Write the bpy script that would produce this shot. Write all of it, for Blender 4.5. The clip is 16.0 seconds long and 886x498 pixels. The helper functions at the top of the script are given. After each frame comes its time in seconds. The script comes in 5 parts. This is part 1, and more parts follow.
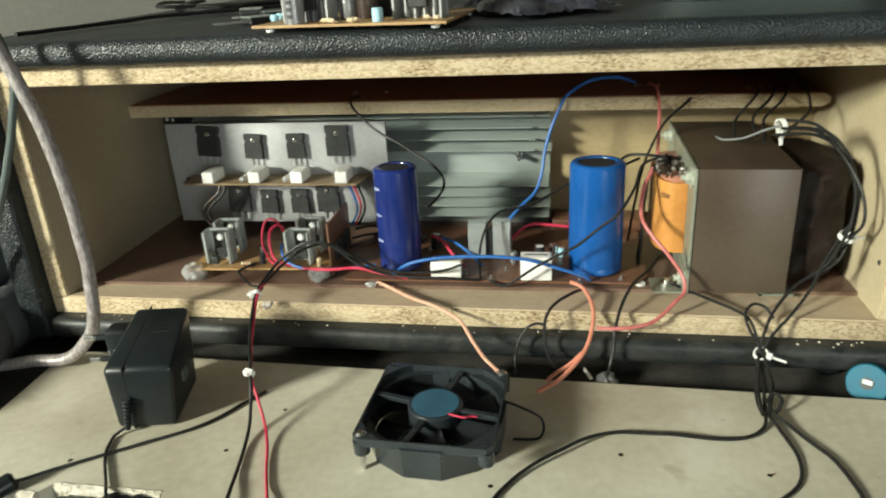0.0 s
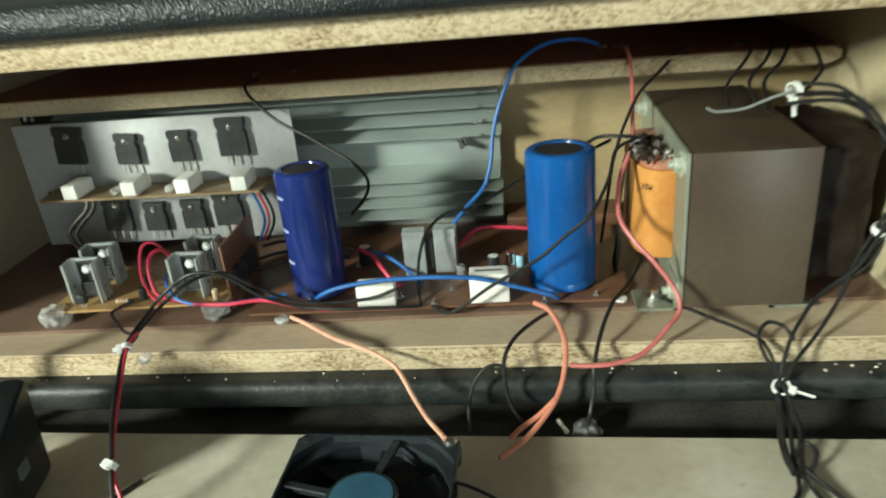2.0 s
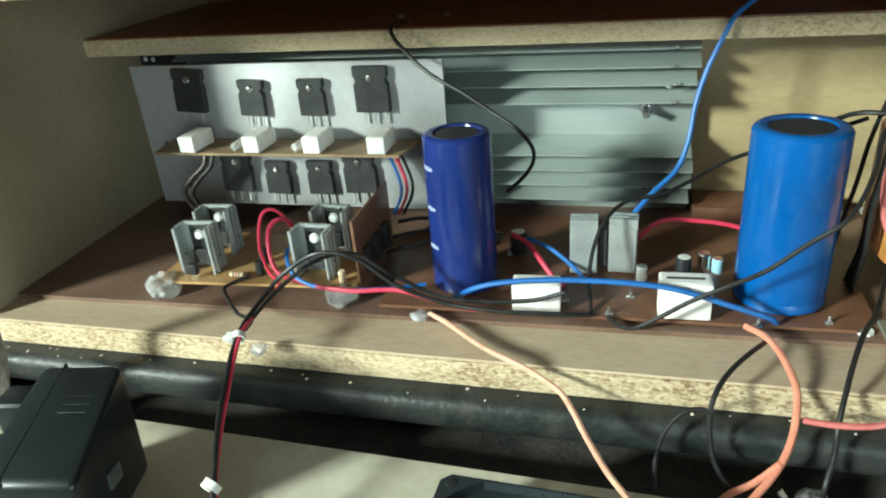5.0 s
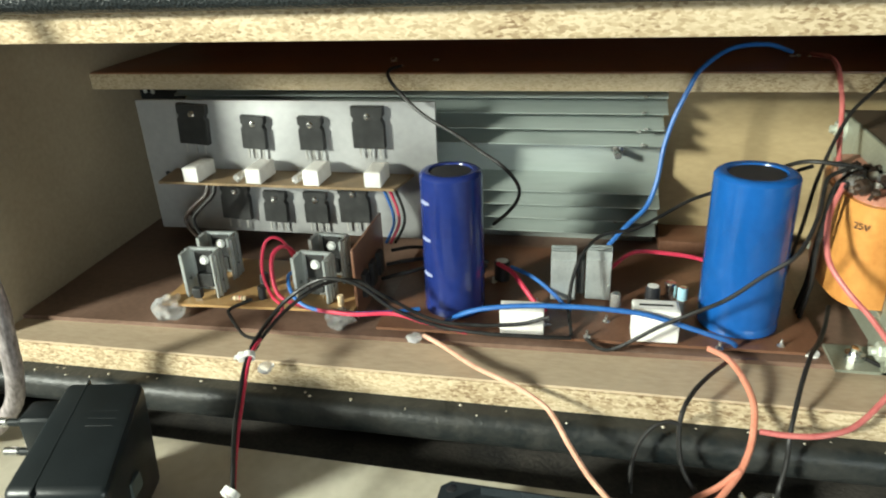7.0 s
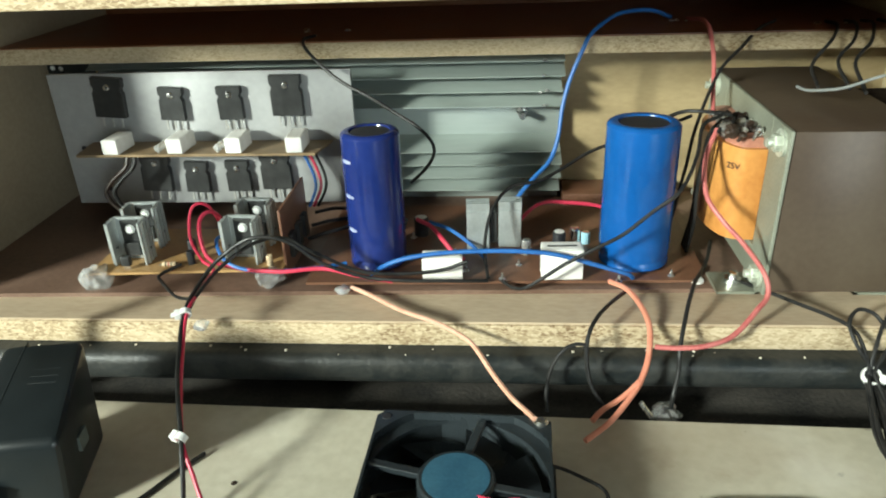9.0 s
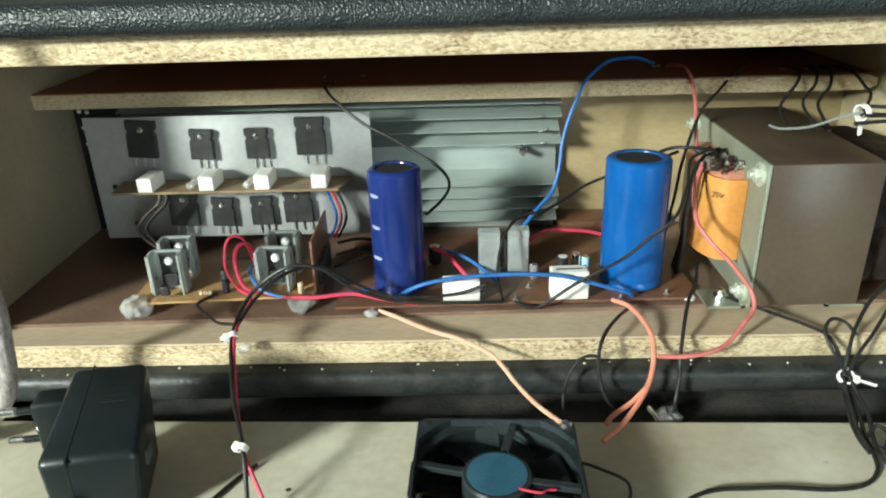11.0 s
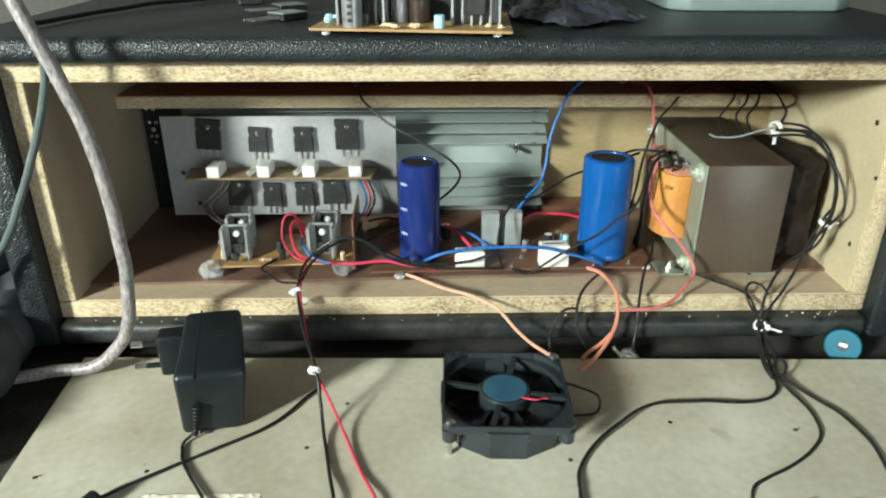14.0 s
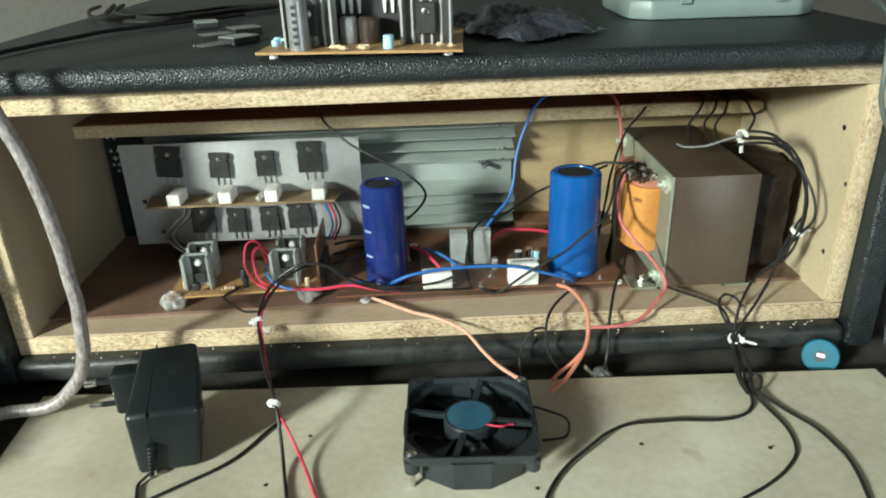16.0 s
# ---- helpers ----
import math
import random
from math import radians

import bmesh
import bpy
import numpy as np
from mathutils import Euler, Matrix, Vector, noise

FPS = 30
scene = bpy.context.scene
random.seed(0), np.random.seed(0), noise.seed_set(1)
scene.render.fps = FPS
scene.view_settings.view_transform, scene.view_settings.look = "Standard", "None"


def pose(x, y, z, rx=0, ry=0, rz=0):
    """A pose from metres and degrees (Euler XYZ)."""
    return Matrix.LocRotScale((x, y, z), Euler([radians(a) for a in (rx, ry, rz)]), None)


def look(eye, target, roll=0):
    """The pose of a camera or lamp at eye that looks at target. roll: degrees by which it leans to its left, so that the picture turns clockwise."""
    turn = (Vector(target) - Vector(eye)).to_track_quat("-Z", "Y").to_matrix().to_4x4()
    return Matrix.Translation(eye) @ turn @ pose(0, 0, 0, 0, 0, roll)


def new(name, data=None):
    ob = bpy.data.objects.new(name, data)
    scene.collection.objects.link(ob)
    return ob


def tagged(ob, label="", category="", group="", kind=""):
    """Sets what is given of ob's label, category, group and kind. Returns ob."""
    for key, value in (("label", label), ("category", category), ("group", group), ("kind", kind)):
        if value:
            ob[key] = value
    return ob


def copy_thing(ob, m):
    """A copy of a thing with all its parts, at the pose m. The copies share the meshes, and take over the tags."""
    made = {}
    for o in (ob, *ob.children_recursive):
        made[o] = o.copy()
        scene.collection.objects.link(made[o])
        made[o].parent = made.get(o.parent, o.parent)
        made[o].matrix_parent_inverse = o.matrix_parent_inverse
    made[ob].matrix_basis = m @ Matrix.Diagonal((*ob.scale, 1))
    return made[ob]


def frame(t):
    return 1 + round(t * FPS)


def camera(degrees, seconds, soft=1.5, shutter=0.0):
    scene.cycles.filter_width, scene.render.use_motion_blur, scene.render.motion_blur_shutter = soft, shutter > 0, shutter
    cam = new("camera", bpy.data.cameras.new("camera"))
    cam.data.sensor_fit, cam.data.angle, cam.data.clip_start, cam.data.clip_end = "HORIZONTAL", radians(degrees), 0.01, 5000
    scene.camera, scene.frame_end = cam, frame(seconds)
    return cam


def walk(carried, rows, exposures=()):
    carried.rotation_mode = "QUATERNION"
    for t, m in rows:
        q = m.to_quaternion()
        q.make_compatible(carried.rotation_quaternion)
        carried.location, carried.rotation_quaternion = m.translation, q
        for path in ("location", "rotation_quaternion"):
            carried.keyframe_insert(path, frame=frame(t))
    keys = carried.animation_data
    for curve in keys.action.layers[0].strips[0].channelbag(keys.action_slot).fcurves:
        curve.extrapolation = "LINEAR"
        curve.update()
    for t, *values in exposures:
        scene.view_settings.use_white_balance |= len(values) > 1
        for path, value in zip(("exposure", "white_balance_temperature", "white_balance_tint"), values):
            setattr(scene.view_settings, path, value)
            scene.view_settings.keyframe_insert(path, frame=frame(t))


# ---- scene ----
cam = camera(63.8, 16.0, 2.0, 0.5)
PATH = [
    (0, (0.111, -0.474, 0.249), (-0.235, 1.341, -0.515), -3.2),
    (0.5, (0.095, -0.49, 0.255), (-0.112, 1.349, -0.503), -2.9),
    (1, (0.088, -0.5, 0.252), (-0.039, 1.34, -0.522), -3.1),
    (1.5, (0.1, -0.441, 0.24), (-0.051, 1.41, -0.501), -3.4),
    (2, (0.112, -0.349, 0.226), (-0.129, 1.452, -0.611), -5.5),
    (2.5, (0.105, -0.298, 0.202), (-0.194, 1.449, -0.724), -6.9),
    (3, (0.079, -0.271, 0.194), (-0.341, 1.442, -0.748), -6.4),
    (3.5, (0.07, -0.265, 0.196), (-0.443, 1.423, -0.745), -6.3),
    (4, (0.069, -0.265, 0.198), (-0.464, 1.423, -0.734), -5.7),
    (6.5, (0.049, -0.293, 0.218), (-0.394, 1.458, -0.641), -3.3),
    (7, (0.05, -0.303, 0.222), (-0.355, 1.462, -0.628), -2.7),
    (7.5, (0.053, -0.312, 0.221), (-0.285, 1.457, -0.648), -2.1),
    (8, (0.051, -0.32, 0.217), (-0.243, 1.454, -0.657), -1.9),
    (8.5, (0.052, -0.329, 0.217), (-0.172, 1.442, -0.684), -2.1),
    (11, (0.015, -0.381, 0.233), (-0.037, 1.445, -0.58), -1.8),
    (11.5, (0.002, -0.396, 0.249), (-0.055, 1.423, -0.581), -0.8),
    (12, (-0.015, -0.423, 0.257), (-0.089, 1.366, -0.635), -1.1),
    (12.5, (-0.023, -0.446, 0.263), (-0.094, 1.344, -0.626), -1.2),
    (13, (-0.022, -0.469, 0.268), (-0.028, 1.316, -0.634), -1.0),
    (13.5, (-0.024, -0.485, 0.272), (-0.008, 1.299, -0.631), -0.4),
    (14, (-0.021, -0.502, 0.281), (0.02, 1.306, -0.573), 0.1),
    (14.5, (-0.014, -0.506, 0.289), (0.09, 1.301, -0.561), 1.0),
    (15, (-0.006, -0.499, 0.29), (0.091, 1.311, -0.554), -0.1),
    (15.5, (0.003, -0.493, 0.289), (0.076, 1.325, -0.542), -1.1),
    (16, (0.007, -0.487, 0.284), (0.051, 1.332, -0.546), -1.9),
]
# the clip's own exposure and white balance: seconds, stops, kelvin, tint
BALANCE = [(0, -0.05, 7000, 11), (1, -0.08, 7300, 11), (2, -0.17, 6700, 4), (3.5, 0.2, 6050, -1), (4.2, 0.2, 6050, -1), (7, 0.20, 6800, 10), (8.5, 0.17, 6600, 8), (11, 0.16, 6400, 6), (11.5, 0.05, 6350, 2), (12.5, 0.0, 6400, 4), (13.5, 0.06, 6350, 9), (16, -0.02, 6450, 8)]
walk(cam, [(t, look(eye, target, roll)) for t, eye, target, roll in PATH], BALANCE)

# ---- light ----
world = bpy.data.worlds.new("world")
scene.world = world
world.use_nodes = True
wn = world.node_tree
sky = wn.nodes.new("ShaderNodeTexSky")
sky.sky_type = 'NISHITA'
sky.sun_disc = False
sky.sun_elevation, sky.sun_rotation = radians(40), radians(250)
wn.links.new(sky.outputs[0], wn.nodes["Background"].inputs[0])
wn.nodes["Background"].inputs[1].default_value = 0.1


def opening_light(name, eye, target, wide, high, power, colour):
    """A rectangular area lamp standing in an opening of the wall."""
    d = bpy.data.lights.new(name, 'AREA')
    d.shape, d.size, d.size_y, d.energy, d.color = 'RECTANGLE', wide, high, power, colour
    ob = new(name, d)
    ob.matrix_world = look(eye, target)
    return ob


opening_light("window_daylight", (-2.74, -2.66, 1.26), (-2.74, 0.0, 1.26), 0.70, 0.55, 480, (0.92, 1.0, 0.91))
# added fill lamp that lifts the cabinet's left inner wall; no known source
opening_light("added_fill_light", (1.40, -2.66, 0.20), (0.0, 0.0, 0.05), 0.8, 1.5, 28, (0.85, 0.97, 0.98))

# ---- materials ----


def mat(name, a, b, scale=60.0, rough=0.5, metal=0.0, bump=0.15, detail=6.0, fine=600.0, spec=0.5, spread=0.12, dist=0.0006, stretch=(1, 1, 1), grain=0.5):
    """A surface whose colour wanders between a and b at two scales, with fine relief and uneven gloss."""
    m = bpy.data.materials.new(name)
    m.use_nodes = True
    t = m.node_tree
    p = t.nodes["Principled BSDF"]
    co = t.nodes.new("ShaderNodeTexCoord")
    mp = t.nodes.new("ShaderNodeMapping")
    mp.inputs["Scale"].default_value = stretch
    t.links.new(co.outputs["Object"], mp.inputs[0])
    n1 = t.nodes.new("ShaderNodeTexNoise")
    n1.inputs["Scale"].default_value, n1.inputs["Detail"].default_value = scale, detail
    n2 = t.nodes.new("ShaderNodeTexNoise")
    n2.inputs["Scale"].default_value, n2.inputs["Detail"].default_value = fine, 3.0
    t.links.new(mp.outputs[0], n1.inputs["Vector"])
    t.links.new(mp.outputs[0], n2.inputs["Vector"])
    add = t.nodes.new("ShaderNodeMath")
    add.operation = 'MULTIPLY_ADD'
    t.links.new(n2.outputs[0], add.inputs[0])
    add.inputs[1].default_value = grain
    t.links.new(n1.outputs[0], add.inputs[2])
    ramp = t.nodes.new("ShaderNodeMapRange")
    ramp.inputs[1].default_value, ramp.inputs[2].default_value = 0.5 + grain / 2 - 0.23, 0.5 + grain / 2 + 0.23
    t.links.new(add.outputs[0], ramp.inputs[0])
    mix = t.nodes.new("ShaderNodeMix")
    mix.data_type = 'RGBA'
    mix.inputs[6].default_value, mix.inputs[7].default_value = (*a, 1), (*b, 1)
    t.links.new(ramp.outputs[0], mix.inputs[0])
    t.links.new(mix.outputs[2], p.inputs["Base Color"])
    rr = t.nodes.new("ShaderNodeMapRange")
    rr.inputs[3].default_value, rr.inputs[4].default_value = max(0.03, rough - spread), min(1.0, rough + spread)
    t.links.new(n1.outputs[0], rr.inputs[0])
    t.links.new(rr.outputs[0], p.inputs["Roughness"])
    p.inputs["Metallic"].default_value = metal
    p.inputs["Specular IOR Level"].default_value = spec
    if bump:
        bp = t.nodes.new("ShaderNodeBump")
        bp.inputs["Strength"].default_value, bp.inputs["Distance"].default_value = bump, dist
        t.links.new(n2.outputs[0], bp.inputs["Height"])
        t.links.new(bp.outputs[0], p.inputs["Normal"])
    return m


def chipboard(name, light, mid, dark, stretch=(1, 1, 1), scale=620.0):
    """Raw particle board: pressed chips of several tones, with pits between them."""
    m = bpy.data.materials.new(name)
    m.use_nodes = True
    t = m.node_tree
    p = t.nodes["Principled BSDF"]
    co = t.nodes.new("ShaderNodeTexCoord")
    mp = t.nodes.new("ShaderNodeMapping")
    mp.inputs["Scale"].default_value = stretch
    t.links.new(co.outputs["Object"], mp.inputs[0])
    warp = t.nodes.new("ShaderNodeTexNoise")
    warp.inputs["Scale"].default_value = 180
    t.links.new(mp.outputs[0], warp.inputs["Vector"])
    vm = t.nodes.new("ShaderNodeVectorMath")
    vm.operation = 'MULTIPLY_ADD'
    vm.inputs[1].default_value = (0.0018, 0.0018, 0.0018)
    t.links.new(warp.outputs["Color"], vm.inputs[0])
    t.links.new(mp.outputs[0], vm.inputs[2])
    vo = t.nodes.new("ShaderNodeTexVoronoi")
    vo.inputs["Scale"].default_value = scale
    t.links.new(vm.outputs[0], vo.inputs["Vector"])
    ns = t.nodes.new("ShaderNodeTexNoise")
    ns.inputs["Scale"].default_value, ns.inputs["Detail"].default_value = 34, 8
    t.links.new(mp.outputs[0], ns.inputs["Vector"])
    sep = t.nodes.new("ShaderNodeSeparateColor")
    t.links.new(vo.outputs["Color"], sep.inputs[0])
    ma = t.nodes.new("ShaderNodeMath")
    ma.operation = 'MULTIPLY_ADD'
    ma.inputs[1].default_value = 0.55
    t.links.new(sep.outputs[0], ma.inputs[0])
    t.links.new(ns.outputs[0], ma.inputs[2])
    cr = t.nodes.new("ShaderNodeValToRGB")
    e = cr.color_ramp.elements
    e[0].position, e[0].color = 0.36, (*dark, 1)
    e[1].position, e[1].color = 0.98, (*light, 1)
    x = cr.color_ramp.elements.new(0.60)
    x.color = (*mid, 1)
    t.links.new(ma.outputs[0], cr.inputs[0])
    t.links.new(cr.outputs[0], p.inputs["Base Color"])
    p.inputs["Roughness"].default_value = 0.85
    p.inputs["Specular IOR Level"].default_value = 0.25
    bp = t.nodes.new("ShaderNodeBump")
    bp.inputs["Strength"].default_value, bp.inputs["Distance"].default_value = 0.6, 0.0012
    t.links.new(ma.outputs[0], bp.inputs["Height"])
    t.links.new(bp.outputs[0], p.inputs["Normal"])
    return m


def stained(name, a, b, stain):
    """Raw fibreboard with brownish stains, worn pale patches and small dark dents."""
    m = mat(name, a, b, 9, 0.72, bump=0.10, fine=160, grain=0.35)
    t = m.node_tree
    p = t.nodes["Principled BSDF"]
    base = p.inputs["Base Color"].links[0].from_socket
    co = t.nodes.new("ShaderNodeTexCoord")
    for scale, low, high, amount, colour in ((5.5, 0.50, 0.74, 0.55, stain), (30.0, 0.62, 0.72, 0.45, stain), (120.0, 0.70, 0.76, 0.6, (0.10, 0.07, 0.045)), (14.0, 0.60, 0.80, 0.5, (0.80, 0.78, 0.70))):
        n = t.nodes.new("ShaderNodeTexNoise")
        n.noise_dimensions = '4D'
        n.inputs["W"].default_value = scale
        n.inputs["Scale"].default_value, n.inputs["Detail"].default_value = scale, 5.0
        t.links.new(co.outputs["Object"], n.inputs["Vector"])
        r = t.nodes.new("ShaderNodeMapRange")
        r.inputs[1].default_value, r.inputs[2].default_value, r.inputs[4].default_value = low, high, amount
        t.links.new(n.outputs[0], r.inputs[0])
        x = t.nodes.new("ShaderNodeMix")
        x.data_type = 'RGBA'
        x.inputs[7].default_value = (*colour, 1)
        t.links.new(r.outputs[0], x.inputs[0])
        t.links.new(base, x.inputs[6])
        base = x.outputs[2]
    t.links.new(base, p.inputs["Base Color"])
    return m


def leatherette(name, a, b, grain=520.0):
    """Embossed black vinyl."""
    m = mat(name, a, b, 14.0, 0.40, 0.0, 0.0, fine=90.0, spread=0.10, spec=0.45)
    t = m.node_tree
    p = t.nodes["Principled BSDF"]
    co = t.nodes.new("ShaderNodeTexCoord")
    vo = t.nodes.new("ShaderNodeTexVoronoi")
    vo.feature = 'SMOOTH_F1'
    vo.inputs["Scale"].default_value = grain
    ns = t.nodes.new("ShaderNodeTexNoise")
    ns.inputs["Scale"].default_value = 90
    ad = t.nodes.new("ShaderNodeMath")
    ad.operation = 'MULTIPLY_ADD'
    ad.inputs[1].default_value = 1.0
    t.links.new(co.outputs["Object"], vo.inputs["Vector"])
    t.links.new(co.outputs["Object"], ns.inputs["Vector"])
    t.links.new(vo.outputs["Distance"], ad.inputs[0])
    t.links.new(ns.outputs[0], ad.inputs[2])
    bp = t.nodes.new("ShaderNodeBump")
    bp.inputs["Strength"].default_value, bp.inputs["Distance"].default_value = 0.9, 0.0009
    t.links.new(ad.outputs[0], bp.inputs["Height"])
    t.links.new(bp.outputs[0], p.inputs["Normal"])
    return m


def clear(name, tint, rough, alpha=1.0):
    """Clear plastic."""
    m = bpy.data.materials.new(name)
    m.use_nodes = True
    p = m.node_tree.nodes["Principled BSDF"]
    p.inputs["Base Color"].default_value = (*tint, 1)
    p.inputs["Roughness"].default_value = rough
    p.inputs["Transmission Weight"].default_value = 0.75
    p.inputs["IOR"].default_value = 1.35
    p.inputs["Alpha"].default_value = alpha
    return m


CHIP = chipboard("particle_board_edge", (0.60, 0.49, 0.33), (0.42, 0.32, 0.195), (0.21, 0.135, 0.075), (0.5, 1, 1), 950)
CHIP_SHELF = chipboard("shelf_edge", (0.52, 0.42, 0.28), (0.42, 0.33, 0.205), (0.25, 0.175, 0.095), (0.5, 1, 1), 1300)
CHIP_SIDE = chipboard("particle_board_side_edge", (0.58, 0.48, 0.32), (0.43, 0.33, 0.205), (0.23, 0.155, 0.085), (1, 1, 0.5), 950)
BARE = mat("bare_board", (0.40, 0.30, 0.20), (0.55, 0.44, 0.31), 22, 0.75, bump=0.25, fine=420, stretch=(0.35, 1, 1))
# same board as WALLBOARD, darkened in colour for the wall turned from the window
WALLBOARD_SHADED = mat("shaded_board_face", (0.27, 0.215, 0.145), (0.37, 0.305, 0.21), 9, 0.65, bump=0.12, fine=300)
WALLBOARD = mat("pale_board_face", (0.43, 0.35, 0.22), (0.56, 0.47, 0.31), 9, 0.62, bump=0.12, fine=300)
BACKBOARD = mat("tan_hardboard", (0.30, 0.225, 0.118), (0.41, 0.315, 0.175), 16, 0.55, bump=0.1, fine=420, stretch=(0.4, 1, 1))
LINER = mat("brown_board", (0.125, 0.072, 0.050), (0.225, 0.142, 0.104), 18, 0.40, bump=0.12, fine=260)
SHELFTOP = mat("stained_brown_board", (0.15, 0.052, 0.018), (0.24, 0.09, 0.035), 20, 0.45, bump=0.12, fine=260)
VINYL = leatherette("black_vinyl", (0.009, 0.012, 0.013), (0.020, 0.026, 0.028), 780.0)
LIP = mat("dusty_vinyl", (0.010, 0.014, 0.015), (0.040, 0.040, 0.036), 60, 0.46, bump=0.45, fine=320, dist=0.001, spread=0.2, spec=0.4)
DUSTY = mat("dusty_black_cloth", (0.016, 0.016, 0.015), (0.075, 0.066, 0.055), 38, 0.85, bump=0.5, fine=420, dist=0.001)
MDF = stained("raw_fibreboard", (0.45, 0.41, 0.305), (0.70, 0.665, 0.54), (0.34, 0.255, 0.17))
MDFEDGE = mat("torn_fibreboard_edge", (0.40, 0.35, 0.27), (0.76, 0.71, 0.60), 90, 0.9, bump=0.9, fine=260, dist=0.002)
ALU = mat("aluminium_plate", (0.32, 0.325, 0.325), (0.41, 0.415, 0.41), 14, 0.55, 0.2, bump=0.06, fine=200)
FIN = mat("anodised_aluminium", (0.34, 0.39, 0.365), (0.42, 0.47, 0.44), 9, 0.36, 0.35, bump=0.05, fine=300, stretch=(0.15, 1, 1))
STEEL = mat("bright_steel", (0.62, 0.62, 0.60), (0.78, 0.78, 0.76), 200, 0.25, 1.0, bump=0.05)
HEATSINK = mat("small_grey_heatsink", (0.44, 0.48, 0.48), (0.60, 0.64, 0.63), 90, 0.32, 0.6, bump=0.06)
EPOXY = mat("black_epoxy", (0.016, 0.017, 0.017), (0.034, 0.035, 0.034), 160, 0.45, bump=0.1, fine=1600)
CERAMIC = mat("white_cement", (0.72, 0.70, 0.65), (0.84, 0.83, 0.79), 160, 0.7, bump=0.12, fine=1200)
PCB = mat("tan_circuit_board", (0.33, 0.19, 0.075), (0.44, 0.27, 0.115), 60, 0.45, bump=0.05)
PCBDARK = mat("brown_circuit_board", (0.12, 0.055, 0.032), (0.20, 0.095, 0.055), 40, 0.40, bump=0.05)
NAVY = mat("navy_sleeve", (0.009, 0.021, 0.120), (0.016, 0.033, 0.17), 22, 0.20, bump=0.03, fine=200)
BLUE = mat("bright_blue_sleeve", (0.003, 0.070, 0.27), (0.008, 0.098, 0.35), 22, 0.22, bump=0.03, fine=200)
CAPTOP = mat("dark_rubber_disc", (0.012, 0.013, 0.016), (0.03, 0.03, 0.034), 120, 0.5)
PRINT = mat("pale_print", (0.30, 0.34, 0.52), (0.42, 0.46, 0.62), 100, 0.5)
LAMIN = mat("varnished_lamination", (0.056, 0.036, 0.025), (0.108, 0.082, 0.058), 9, 0.38, 0.1, bump=0.10, fine=260, grain=0.25)
LAMFACE = mat("grey_lamination_face", (0.20, 0.215, 0.165), (0.31, 0.325, 0.26), 30, 0.40, 0.3, bump=0.12)
NUT = mat("pale_varnished_nut", (0.42, 0.46, 0.38), (0.60, 0.63, 0.54), 160, 0.30, 0.35, bump=0.1)
# pale small parts, and the bright spots painted on the vent
PALEDOT = mat("pale_dot", (0.62, 0.64, 0.62), (0.80, 0.81, 0.78), 200, 0.5, 0.1, bump=0.0)
PCBDULL = mat("dull_circuit_board", (0.20, 0.135, 0.070), (0.30, 0.21, 0.115), 60, 0.5, bump=0.05)
CANGREY = mat("silver_grey_sleeve", (0.20, 0.20, 0.205), (0.31, 0.31, 0.315), 60, 0.3, 0.3, bump=0.05)
KRAFT = mat("orange_insulation_paper", (0.50, 0.20, 0.050), (0.66, 0.31, 0.085), 18, 0.36, bump=0.08, fine=300)
DARKTAPE = mat("dark_coil_tape", (0.020, 0.013, 0.010), (0.055, 0.036, 0.026), 50, 0.35, bump=0.2)
COILBLACK = mat("black_coil_film", (0.008, 0.005, 0.004), (0.026, 0.017, 0.013), 60, 0.55, bump=0.4, fine=160, spec=0.15, dist=0.0015)
LEAD = mat("tinned_lead", (0.42, 0.42, 0.40), (0.58, 0.58, 0.55), 200, 0.35, 0.45, bump=0.0)
PINKTAPE = mat("pinkish_varnish_tape", (0.32, 0.13, 0.09), (0.46, 0.22, 0.15), 50, 0.35, bump=0.2)
BLACKP = mat("black_plastic", (0.007, 0.010, 0.011), (0.014, 0.019, 0.021), 30, 0.36, bump=0.08, fine=1400, spec=0.4)
FANBLACK = mat("fan_black_plastic", (0.016, 0.021, 0.024), (0.034, 0.042, 0.047), 30, 0.24, bump=0.08, fine=1200, spec=0.6)
STICKER = mat("worn_blue_sticker", (0.020, 0.085, 0.145), (0.045, 0.145, 0.215), 60, 0.55, bump=0.1)
TEAL = mat("teal_plastic", (0.003, 0.095, 0.155), (0.008, 0.150, 0.225), 60, 0.55, spec=0.3)
GREYGREEN = mat("grey_green_plastic", (0.15, 0.195, 0.185), (0.20, 0.25, 0.24), 20, 0.42, bump=0.06)
WRED = mat("red_insulation", (0.52, 0.025, 0.065), (0.62, 0.05, 0.10), 120, 0.38, bump=0.0)
WPINK = mat("faded_red_insulation", (0.42, 0.095, 0.090), (0.54, 0.165, 0.15), 120, 0.42, bump=0.0)
WORANGE = mat("orange_insulation", (0.54, 0.185, 0.115), (0.66, 0.27, 0.18), 120, 0.45, bump=0.0)
WPEACH = mat("peach_insulation", (0.62, 0.31, 0.21), (0.76, 0.45, 0.32), 120, 0.45, bump=0.0)
WBLUE = mat("blue_insulation", (0.008, 0.088, 0.32), (0.02, 0.14, 0.42), 120, 0.5, bump=0.0)
WBLACK = mat("black_insulation", (0.009, 0.009, 0.009), (0.022, 0.021, 0.020), 120, 0.45, bump=0.0, spec=0.28)
WGREY = mat("dull_grey_insulation", (0.065, 0.085, 0.080), (0.12, 0.145, 0.135), 60, 0.45, bump=0.0)
HARNESSGREY = mat("mid_grey_insulation", (0.16, 0.17, 0.165), (0.24, 0.25, 0.245), 60, 0.5, bump=0.0)
